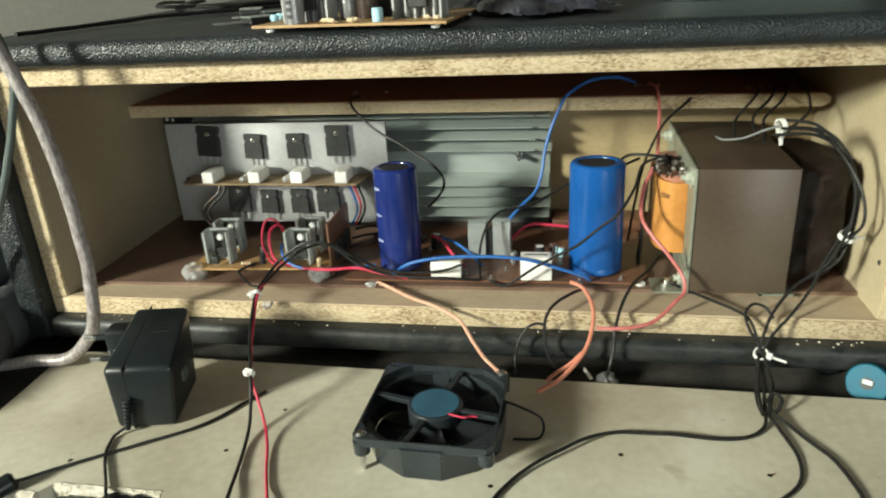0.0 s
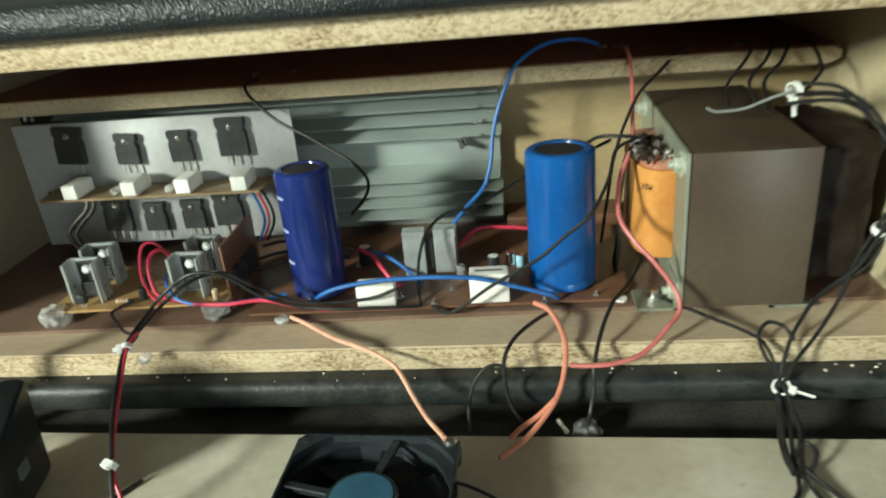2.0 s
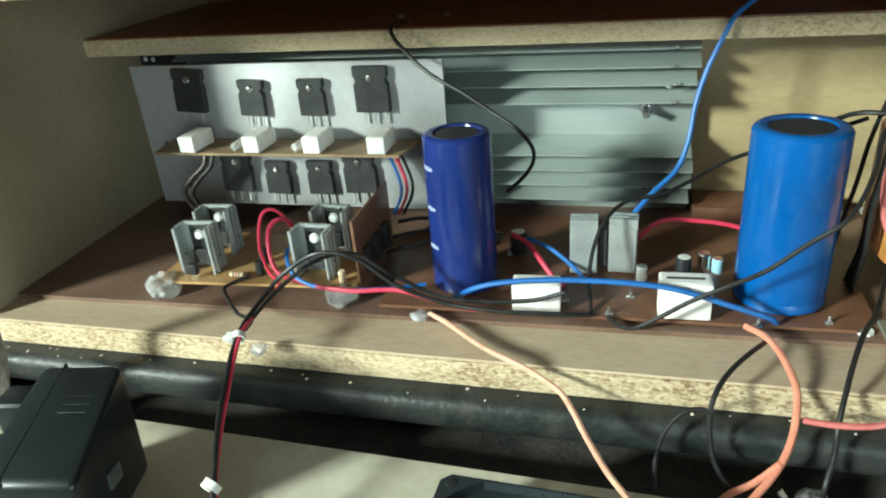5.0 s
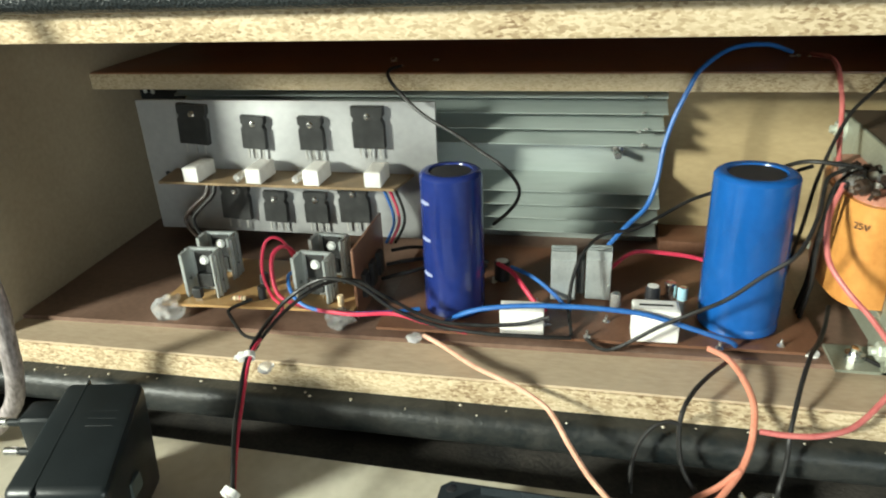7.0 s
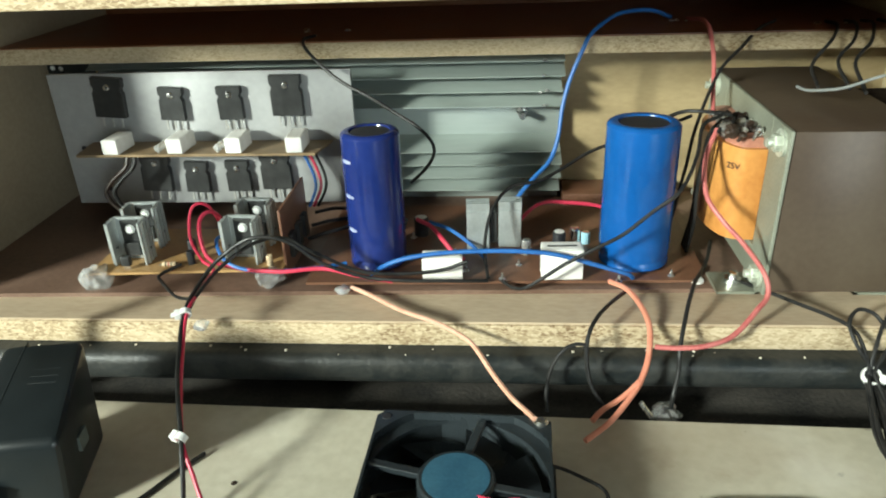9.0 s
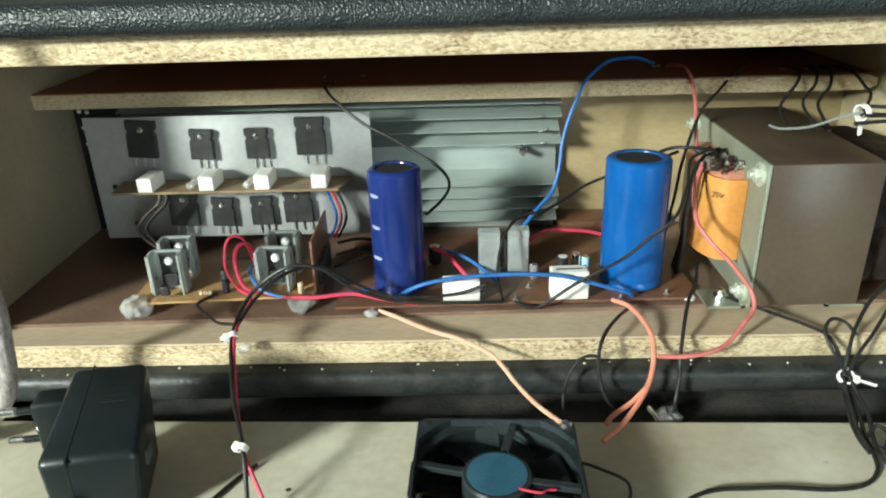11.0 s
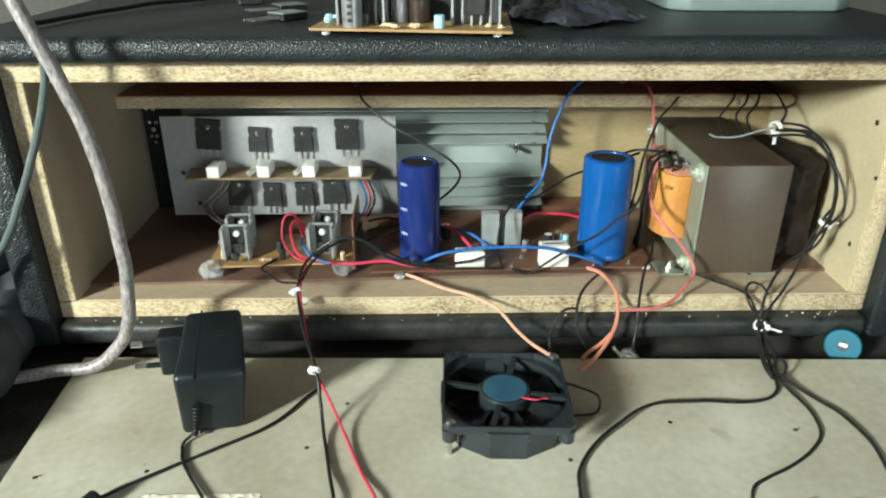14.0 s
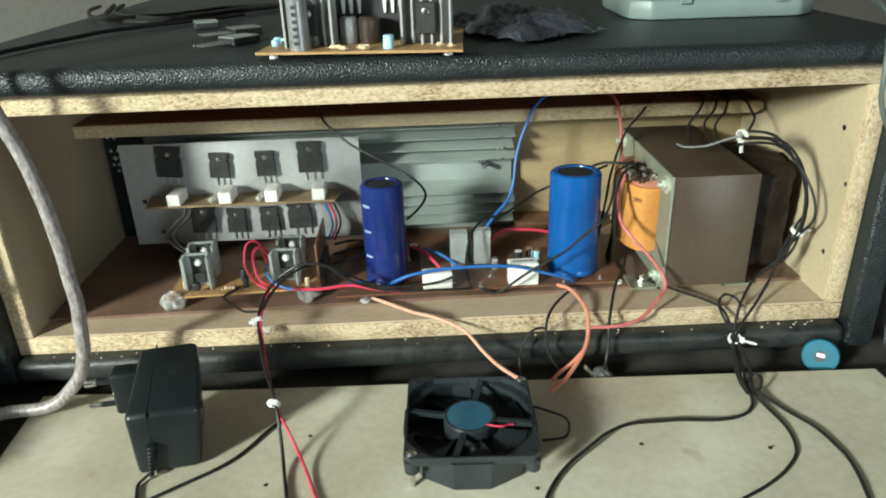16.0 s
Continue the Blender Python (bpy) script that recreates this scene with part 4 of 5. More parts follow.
part("body", adapter_shell(0.0, 1.0, 0.0, 0.0042), BLACKP, ad)
part("seam", adapter_shell(0.285, 0.300, 0.0002, 0.0003), BLACKP, ad)
for k in range(6):
    q = box(0.0020, 0.0150, 0.002 + k * 0.0040, 0.0032 + k * 0.0040, -0.0003, 0.0006, 0.0003, 1)
    q.transform(Matrix.Translation((0, 0, 0.0562)) @ Matrix.Rotation(radians(15.5), 4, 'X'))
    part("grip_rib", q, BLACKP, ad)
part("plug", soften(box(-0.0370, -0.0175, 0.0110, 0.0270, 0.0225, 0.0540), 0.0030, 3), BLACKP, ad)
for z in (0.0455, 0.0275):
    pin = part("pin", rod((-0.0365, 0.0200, z), (-0.0470, 0.0203, z), 0.0020, 12), BLACKP, ad, "mains pin with a black sleeve")
    part("tip", rod((-0.0470, 0.0203, z), (-0.0555, 0.0205, z), 0.0024, 12, 0.0009), STEEL, pin, "bright steel pin tip")
part("strain_relief", joined(*[rod((-0.0085 - k * 0.00050, -0.0318, 0.0240 - k * 0.0030), (-0.0086 - k * 0.0005, -0.0319, 0.0262 - k * 0.0030), 0.0029 - 0.00012 * k, 12, 0.0005) for k in range(8)]), BLACKP, ad, "ribbed strain relief")
part("rating_label", box(0.0180, 0.0208, -0.006, 0.003, 0.022, 0.030), WGREY, ad, "worn pale rating label")
wire("adapter_cord", [(-0.1757, -0.1232, -0.026), (-0.1770, -0.1240, -0.0305), (-0.1830, -0.1295, -0.0340), (-0.1815, -0.1370, -0.0344), (-0.1770, -0.1485, -0.0345), (-0.1630, -0.1697, -0.0345), (-0.1500, -0.1890, -0.0340), (-0.1430, -0.1990, -0.0400), (-0.1400, -0.2100, -0.0800)], 0.0010, WBLACK, "thin black adapter cord", "cable")

# ---- wiring in the cabinet ----
wire("red_wire", [(-0.132, 0.078, 0.018), (-0.134, 0.062, 0.046), (-0.143, 0.058, 0.047), (-0.145, 0.052, 0.030), (-0.135, 0.040, 0.020), (-0.122, 0.026, 0.020), (-0.121, 0.000, 0.020), (-0.1195, -0.021, 0.0190),
                  (-0.1120, -0.0530, 0.0068), (-0.0998, -0.0885, -0.0074), (-0.0905, -0.1030, -0.0190), (-0.0800, -0.1200, -0.0320), (-0.0643, -0.1575, -0.0345), (-0.0498, -0.1940, -0.0345), (-0.046, -0.225, -0.060), (-0.044, -0.240, -0.12)], 0.0010, WRED, "red wire running out of the cabinet over the panel")
wire("red_wire", [(-0.128, 0.080, 0.016), (-0.131, 0.062, 0.042), (-0.137, 0.052, 0.040), (-0.131, 0.040, 0.022), (-0.112, 0.036, 0.0165), (-0.085, 0.032, 0.0160), (-0.058, 0.034, 0.0175), (-0.036, 0.030, 0.0150), (-0.015, 0.030, 0.0110)], 0.0013, WRED, "red wire lying across the boards")
wire("black_wire", [(0.042, 0.037, 0.0075), (0.020, 0.028, 0.0120), (-0.005, 0.026, 0.0135), (-0.030, 0.028, 0.0150), (-0.055, 0.026, 0.0250), (-0.073, 0.022, 0.0410), (-0.094, 0.021, 0.0440), (-0.112, 0.020, 0.0330), (-0.122, 0.010, 0.0230), (-0.1215, -0.018, 0.0195),
                    (-0.113, -0.055, 0.0080), (-0.0990, -0.091, -0.0065), (-0.0960, -0.103, -0.0200), (-0.0925, -0.120, -0.0325), (-0.0850, -0.154, -0.0345), (-0.0765, -0.194, -0.0345), (-0.074, -0.225, -0.062), (-0.073, -0.240, -0.12)], 0.0012, WBLACK, "black wire looping out of the cabinet over the panel")
wire("black_wire", [(0.030, 0.030, 0.0240), (0.010, 0.031, 0.0170), (-0.030, 0.030, 0.0170), (-0.060, 0.030, 0.0300), (-0.078, 0.032, 0.0385), (-0.098, 0.028, 0.0360), (-0.114, 0.018, 0.0260), (-0.1205, -0.004, 0.0205), (-0.1210, -0.022, 0.0180)], 0.0011, WBLACK, "black wire looping over the boards")
wire("black_wire", [(-0.150, 0.043, 0.0150), (-0.160, 0.034, 0.0130), (-0.158, 0.028, 0.0120), (-0.142, 0.012, 0.0100), (-0.126, 0.000, 0.0150), (-0.1205, -0.014, 0.0185)], 0.0010, WBLACK, "thin black wire by the tan board")
wire("blue_wire", [(-0.128, 0.078, 0.020), (-0.130, 0.055, 0.026), (-0.118, 0.038, 0.019), (-0.095, 0.034, 0.0150), (-0.065, 0.036, 0.0165), (-0.045, 0.044, 0.016)], 0.0012, WBLUE, "blue wire lying across the boards")
wire("blue_wire", [(-0.030, 0.044, 0.0085), (-0.018, 0.036, 0.0195), (-0.002, 0.034, 0.0255), (0.018, 0.034, 0.0280), (0.040, 0.034, 0.0295), (0.062, 0.034, 0.0290), (0.082, 0.035, 0.0265), (0.105, 0.036, 0.0195), (0.124, 0.039, 0.0120), (0.1285, 0.042, 0.0075)], 0.0014, WBLUE, "blue wire strung between the two big capacitors")
wire("black_wire", [(0.050, 0.038, 0.0070), (0.058, 0.030, 0.0065), (0.067, 0.029, 0.0090), (0.086, 0.028, 0.0235), (0.103, 0.027, 0.0340), (0.118, 0.028, 0.0430), (0.134, 0.030, 0.0560), (0.148, 0.032, 0.0680), (0.1590, 0.050, 0.0800), (0.1660, 0.070, 0.0920), (0.178, 0.078, 0.0960)], 0.0011, WBLACK, "black wire slung across the blue capacitor")
wire("black_wire", [(0.042, 0.041, 0.0065), (0.0395, 0.058, 0.0180), (0.0415, 0.066, 0.0330), (0.047, 0.074, 0.0440), (0.057, 0.086, 0.0490), (0.075, 0.096, 0.0490), (0.090, 0.108, 0.0530), (0.108, 0.116, 0.0610), (0.124, 0.118, 0.0670), (0.145, 0.112, 0.0760), (0.166, 0.098, 0.0900)], 0.0011, WBLACK, "black wire arching behind the capacitors")
wire("blue_wire", [(0.060, 0.100, 0.0350), (0.071, 0.108, 0.0455), (0.082, 0.116, 0.0560), (0.0875, 0.122, 0.0700), (0.0900, 0.127, 0.0880), (0.0950, 0.131, 0.1080), (0.1020, 0.134, 0.1240), (0.1090, 0.140, 0.1345), (0.128, 0.165, 0.1410), (0.150, 0.180, 0.1410), (0.168, 0.188, 0.1345)], 0.0014, WBLUE, "blue wire climbing to the inner shelf")
wire("red_wire", [(0.060, 0.110, 0.0120), (0.075, 0.112, 0.0260), (0.095, 0.112, 0.0270), (0.118, 0.110, 0.0240), (0.130, 0.105, 0.018)], 0.0013, WRED, "short red wire behind the blue capacitor")
wire("red_wire", [(-0.006, 0.094, 0.0230), (0.004, 0.086, 0.0210), (0.013, 0.076, 0.0150), (0.020, 0.070, 0.0090), (0.026, 0.066, 0.0070)], 0.0015, WRED, "short red wire on the brown board")
wire("blue_wire", [(0.002, 0.096, 0.0200), (0.016, 0.086, 0.0190), (0.028, 0.078, 0.0140), (0.040, 0.066, 0.0075)], 0.0013, WBLUE, "short blue wire on the brown board")
wire("black_wire", [(-0.0790, 0.160, 0.1325), (-0.0815, 0.140, 0.1335), (-0.0770, 0.126, 0.1290), (-0.0650, 0.117, 0.1200), (-0.0510, 0.110, 0.1110), (-0.0340, 0.104, 0.1030), (-0.0170, 0.099, 0.0940), (-0.0030, 0.094, 0.0870), (0.0060, 0.091, 0.0780), (0.0070, 0.092, 0.0690), (0.0010, 0.097, 0.0580), (-0.0100, 0.102, 0.0460)], 0.0011, WBLACK, "black wire hanging from the inner shelf")
for k, m in enumerate((WBLUE, WRED, WBLACK)):
    wire("thin_lead", [(-0.088 + 0.004 * k, 0.118, 0.0655), (-0.084 + 0.004 * k, 0.117, 0.060), (-0.079 + 0.004 * k, 0.114, 0.048), (-0.078 + 0.0035 * k, 0.112, 0.038), (-0.083 + 0.003 * k, 0.110, 0.026)], 0.0010, m, "thin lead under the driver board", group="leads under the driver board")
for k in range(2):
    wire("thin_lead", [(-0.204 + 0.005 * k, 0.106, 0.0655), (-0.206 + 0.005 * k, 0.104, 0.058), (-0.216 + 0.006 * k, 0.102, 0.049), (-0.222 + 0.006 * k, 0.100, 0.041), (-0.217 + 0.005 * k, 0.098, 0.032), (-0.204 + 0.004 * k, 0.094, 0.024), (-0.190, 0.088, 0.018)], 0.0015, WBLACK if k else DARKTAPE, "thin dark lead under the driver board", group="leads under the driver board")
for k in range(3):
    wire("black_wire", [(-0.075, 0.070 + 0.012 * k, 0.020 + 0.004 * k), (-0.060, 0.072 + 0.012 * k, 0.024 + 0.003 * k), (-0.042, 0.088 + 0.01 * k, 0.022), (-0.015, 0.100 + 0.006 * k, 0.014)], 0.0012, WBLACK, "black wire in the shade behind the navy capacitor")
for dx in (0.0, 0.007, 0.015, -0.004):
    t = solid("solder_dot", lathe([(0, 0.0014), (0.0016, 0.0008), (0.0022, 0), (0, 0)], 8, (0.172 + dx, 0.190 - 0.3 * abs(dx), 0.1319)), SOLDER, "solder dot on the inner shelf", "solder", "solder dots")
for x, y in ((-0.080, 0.162), (-0.0885, 0.178), (-0.0915, 0.188), (-0.060, 0.182), (0.258, 0.165), (0.268, 0.168), (0.276, 0.163)):
    t = solid("solder_dot", lathe([(0, 0.0012), (0.0018, 0.0007), (0.0026, 0), (0, 0)], 8, (x, y, 0.1319)), SOLDER, "solder dot on the inner shelf", "solder", "solder dots")
wire("faded_red_wire", [(0.180, 0.190, 0.1330), (0.1820, 0.150, 0.1370), (0.1830, 0.130, 0.1230), (0.1820, 0.118, 0.1080), (0.1810, 0.108, 0.0920), (0.180, 0.096, 0.0880)], 0.0014, WPINK, "faded red wire from shelf to transformer")
wire("black_wire", [(0.232, 0.170, 0.1335), (0.217, 0.150, 0.1330), (0.203, 0.135, 0.1250), (0.187, 0.120, 0.1140), (0.177, 0.108, 0.1000), (0.170, 0.098, 0.0860), (0.1640, 0.090, 0.0600), (0.1600, 0.095, 0.0200)], 0.0011, WBLACK, "black wire from shelf down past the transformer")
wire("black_wire", [(0.150, 0.100, 0.0880), (0.158, 0.086, 0.0960), (0.170, 0.080, 0.0975), (0.184, 0.080, 0.0955)], 0.0012, WBLACK, "short black wire to the transformer terminals")
for k in range(3):
    wire("black_wire", [(0.1830 + 0.002 * k, 0.072 + 0.006 * k, 0.0940), (0.1720 + 0.001 * k, 0.068 + 0.006 * k, 0.0860), (0.1680 + 0.001 * k, 0.070 + 0.005 * k, 0.0600), (0.1690, 0.074 + 0.004 * k, 0.0300), (0.1680, 0.078 + 0.005 * k, 0.0068)], 0.0012, WBLACK, "black wire dropping beside the coil", group="wires beside the coil")
for a, b, c in (((0.264, 0.150), (0.241, 0.120, 0.1150), (0.236, 0.095, 0.1075)), ((0.276, 0.150), (0.252, 0.112, 0.1190), (0.250, 0.085, 0.1085)), ((0.286, 0.150), (0.258, 0.102, 0.1200), (0.252, 0.070, 0.1100)), ((0.297, 0.142), (0.285, 0.090, 0.1260), (0.258, 0.052, 0.1180))):
    wire("black_wire", [(a[0], 0.168, 0.1330), (a[0], a[1], 0.1335), ((a[0] + b[0]) / 2 + 0.001, (a[1] + b[1]) / 2 - 0.006, 0.1285), b, c], 0.0011, WBLACK, "black wire from the shelf to the transformer", group="transformer wires")
wire("grey_wire", [(0.222, 0.090, 0.1090), (0.225, 0.078, 0.1095), (0.236, 0.062, 0.1150), (0.246, 0.048, 0.1240), (0.254, 0.040, 0.1290)], 0.0009, HARNESSGREY, "pale grey sleeve over the transformer")
H0 = [(0.252, 0.040, 0.1280), (0.274, 0.030, 0.1265), (0.290, 0.025, 0.1120), (0.301, 0.021, 0.0900), (0.3030, 0.018, 0.0700), (0.298, 0.018, 0.0550), (0.288, 0.015, 0.0370)]
for k in range(4):
    o = Vector((0.0022 * math.cos(1.6 * k), 0.0020 * math.sin(1.6 * k) - 0.001 * k, 0.0024 * math.sin(2.1 * k)))
    pts = [Vector(p) + o * (1 + 1.3 * math.sin(j * 1.3 + k)) for j, p in enumerate(H0)]
    if k % 2:
        pts += [Vector((0.276, 0.006, 0.018)), Vector((0.262, -0.006, 0.005)), Vector((0.251, -0.014, -0.004)), Vector((0.2435, -0.020, -0.0165))]
    else:
        pts += [Vector((0.270, 0.012, 0.022)), Vector((0.253, -0.002, 0.008)), Vector((0.246, -0.012, -0.003)), Vector((0.2420, -0.020, -0.0165))]
    wire("harness_wire", pts, 0.0011, WBLACK, "black wire of the bundle beside the transformer", group="transformer harness")
for k, (dx, dz) in enumerate(((0.0016, 0.001), (-0.0016, 0.0005), (0.0, -0.0012), (0.002, -0.001), (-0.002, -0.0016))):
    wire("harness_wire", [(0.2430 + dx, -0.020, -0.0165 + dz), (0.2430 + dx * 1.8, -0.030, -0.0225 + dz), (0.2415 + dx * 2.6, -0.043, -0.0265 + dz), (0.2390 + dx * 2.0, -0.056, -0.0300 + dz), (0.2375 + dx, -0.068, -0.0320 + dz * 0.5)], 0.0012, WBLACK, "black wire of the bundle hanging over the lip", group="transformer harness")
wire("harness_wire", [(0.2390, -0.058, -0.030), (0.2450, -0.054, -0.026), (0.2480, -0.060, -0.0265), (0.2440, -0.066, -0.0315), (0.2390, -0.063, -0.0315)], 0.0012, WBLACK, "black wire curling in a small loop")
wire("harness_wire", [(0.188, 0.046, 0.0058), (0.200, 0.030, 0.0062), (0.214, 0.016, 0.0060), (0.227, 0.005, 0.0050), (0.236, -0.004, 0.0030), (0.240, -0.012, -0.004), (0.2430, -0.020, -0.0160)], 0.0011, WBLACK, "black wire joining the bundle")
wire("harness_wire", [(0.2430, -0.017, -0.0120), (0.236, -0.012, -0.002), (0.234, -0.004, 0.0065), (0.240, 0.002, 0.0105), (0.248, 0.001, 0.0085), (0.252, -0.006, 0.0040)], 0.0011, WBLACK, "black wire looping at the lip")
wire("black_cable", [(0.2375, -0.066, -0.0320), (0.2335, -0.080, -0.0340), (0.222, -0.0905, -0.0342), (0.205, -0.0945, -0.0342), (0.175, -0.0930, -0.0340), (0.144, -0.0940, -0.0338), (0.124, -0.1050, -0.0320), (0.107, -0.1190, -0.0320), (0.092, -0.1320, -0.0330), (0.081, -0.1450, -0.0342), (0.072, -0.1620, -0.0342), (0.069, -0.1800, -0.0340), (0.068, -0.1950, -0.0400), (0.068, -0.2050, -0.0900)], 0.0012, WBLACK, "black cable snaking over the panel", "cable", "loose cables")
wire("black_cable", [(0.2380, -0.067, -0.0320), (0.2425, -0.082, -0.0345), (0.2464, -0.1063, -0.0347), (0.2412, -0.1293, -0.0347), (0.2270, -0.1450, -0.0347), (0.2070, -0.1585, -0.0347), (0.1886, -0.1679, -0.0347), (0.1750, -0.1780, -0.0347), (0.1700, -0.1950, -0.040)], 0.0011, WBLACK, "thin black cable curving over the panel", "cable", "loose cables")
wire("black_cable", [(0.2400, -0.064, -0.0310), (0.2500, -0.078, -0.0345), (0.2590, -0.0940, -0.0347), (0.2658, -0.1077, -0.0347), (0.2700, -0.1260, -0.0347), (0.2704, -0.1422, -0.0347), (0.2637, -0.1729, -0.0347), (0.2600, -0.1950, -0.042)], 0.0012, WBLACK, "thin black cable curving over the panel", "cable", "loose cables")
wire("black_cable", [(-0.1010, -0.0700, -0.0345), (-0.1098, -0.0830, -0.0346), (-0.1278, -0.1101, -0.0346), (-0.1484, -0.1275, -0.0346), (-0.1823, -0.1505, -0.0345), (-0.2062, -0.1693, -0.0340), (-0.2149, -0.1780, -0.0325), (-0.2180, -0.1810, -0.0310)], 0.0011, WBLACK, "black cable lying across the panel", "cable", "loose cables")
solid("cable_plug", rod((-0.2165, -0.1795, BT + 0.0050), (-0.2280, -0.1930, BT + 0.0010), 0.0060, 18, 0.0018), BLACKP, "round black plug on the cable's end", "plug")


def tie(at, r, turn, tail=0.0100, label="white nylon cable tie with a short tail"):
    t = thing("cable_tie", label, "cable tie", at @ turn, "cable ties")
    part("band", lathe([(r, -0.0016), (r + 0.0010, -0.0016), (r + 0.0010, 0.0016), (r, 0.0016), (r, -0.0016)], 18), NYLON, t)
    part("lock", box(r, r + 0.0035, -0.0022, 0.0022, -0.0022, 0.0022, 0.0004, 1), NYLON, t)
    part("tail", box(r + 0.0035, r + tail, -0.0004, 0.0006, -0.0012, 0.0012), NYLON, t)
    return t


tie(pose(-0.1205, -0.021, 0.0190), 0.0021, pose(0, 0, 0, 70, 0, 200), 0.0055)
tie(pose(-0.0995, -0.090, -0.0065), 0.0019, pose(0, 0, 0, 70, 0, 160), 0.0045, "short white nylon cable tie on the wire pair")
tie(pose(0.2535, 0.040, 0.1285), 0.0042, pose(0, 0, 0, 20, 80, 40))
tie(pose(0.299, 0.018, 0.0560), 0.0046, pose(0, 0, 0, 20, 10, 20))
tie(pose(0.2430, -0.020, -0.0165), 0.0038, pose(0, 0, 0, 40, 10, -20), 0.0130)


wire("peach_wire", [(-0.040, 0.030, 0.0065), (-0.028, 0.024, 0.0050), (-0.012, 0.010, 0.0050), (0.006, -0.003, 0.0065), (0.020, -0.008, 0.0030), (0.032, -0.014, -0.0010), (0.039, -0.022, -0.0050), (0.046, -0.034, -0.0090), (0.055, -0.050, -0.0110), (0.064, -0.064, -0.0105), (0.066, -0.068, -0.0095)], 0.0014, WPEACH, "peach-coloured wire leading to the fan screw")
wire("orange_wire", [(0.114, 0.036, 0.0085), (0.121, 0.026, 0.0095), (0.1265, 0.012, 0.0085), (0.1295, -0.004, 0.0050), (0.1285, -0.016, -0.0040), (0.1250, -0.025, -0.0140), (0.1180, -0.034, -0.0220), (0.1060, -0.046, -0.0290), (0.0920, -0.058, -0.0310)], 0.0016, WORANGE, "loose orange wire end hanging over the lip")
wire("orange_wire", [(0.1230, -0.028, -0.0160), (0.1140, -0.032, -0.0240), (0.1040, -0.034, -0.0310), (0.0980, -0.040, -0.0335)], 0.0015, WORANGE, "second orange wire end hanging over the lip")
wire("bare_strand", [(0.1240, -0.031, -0.0275), (0.1290, -0.036, -0.0330)], 0.0014, STEEL, "stripped bright wire end")
wire("black_wire", [(0.122, 0.026, 0.0070), (0.112, 0.010, 0.0100), (0.102, -0.006, 0.0100), (0.0965, -0.0165, 0.0045), (0.0955, -0.020, -0.0070), (0.0975, -0.024, -0.0200), (0.1040, -0.029, -0.0300), (0.1130, -0.034, -0.0345)], 0.0012, WBLACK, "black wire bent over the lip")
wire("black_wire", [(0.0965, -0.0190, -0.0010), (0.0900, -0.0190, 0.0000), (0.083, -0.020, -0.0030), (0.0770, -0.022, -0.0120), (0.0740, -0.025, -0.0250), (0.0745, -0.030, -0.036)], 0.0011, WBLACK, "black wire bent over the lip")
wire("faded_red_wire", [(0.174, 0.070, 0.0900), (0.166, 0.058, 0.0760), (0.1645, 0.042, 0.0610), (0.172, 0.030, 0.0500), (0.182, 0.022, 0.0400), (0.192, 0.014, 0.0270), (0.1935, 0.006, 0.0170), (0.186, -0.002, 0.0120), (0.172, -0.012, 0.0020), (0.158, -0.017, -0.0010), (0.144, -0.0165, -0.0025), (0.1315, -0.0140, -0.0035)], 0.0014, WPINK, "faded red wire from the transformer over the lip")
wire("black_wire", [(0.186, 0.090, 0.0080), (0.172, 0.050, 0.0120), (0.160, 0.024, 0.0140), (0.150, -0.001, 0.0085), (0.1445, -0.0150, -0.0030), (0.1440, -0.020, -0.0160), (0.1420, -0.024, -0.0280), (0.1400, -0.030, -0.0330)], 0.0012, WBLACK, "black wire dropping over the lip")
glue_blob((0.1400, -0.0215, TABLE), 0.0080, 1.2, 23)

# ---- round the cabinet ----
foot = thing("bottle_stopper", "teal plastic stopper with a slotted screw by the cabinet", "stopper", look((0.3115, -0.0250, -0.0335), (0.62, 0.44, -0.24)))
part("cap", lathe([(0, -0.012), (0.0125, -0.012), (0.0135, -0.010), (0.0135, -0.001), (0.0127, 0.0), (0, 0.0)], 28), TEAL, foot)
part("slot", lathe([(0, 0.0006), (0.0042, 0.0006), (0.0042, -0.001), (0, -0.001)], 18), CAPTOP, foot, "dark hole")
part("insert", soften(box(-0.0030, 0.0034, -0.0006, 0.0026, 0.0002, 0.0014), 0.0005, 1), PALEDOT, foot, "pale insert in the hole")
wire("thick_clear_cable", [(-0.300, -0.030, 0.300), (-0.272, -0.046, 0.240), (-0.250, -0.050, 0.184), (-0.238, -0.050, 0.135), (-0.2345, -0.050, 0.085), (-0.2350, -0.050, 0.043), (-0.2420, -0.050, 0.006), (-0.2530, -0.050, -0.0120), (-0.2720, -0.051, -0.0270), (-0.3000, -0.052, -0.0300), (-0.3400, -0.054, -0.0360), (-0.390, -0.058, -0.0440), (-0.46, -0.060, -0.0455)], 0.0047, BRAID, "thick braided cable in a clear jacket", "cable", seg=14, wobble=0.001)
wire("dull_grey_cable", [(-0.315, -0.024, 0.3000), (-0.285, -0.030, 0.2450), (-0.270, -0.031, 0.2050), (-0.269, -0.031, 0.1850), (-0.2815, -0.031, 0.1500), (-0.3025, -0.031, 0.1060), (-0.324, -0.031, 0.0680), (-0.345, -0.032, 0.0450), (-0.372, -0.036, 0.0050), (-0.390, -0.040, -0.0450)], 0.0028, WGREY, "dull grey cable hanging before the cabinet", "cable", seg=10)
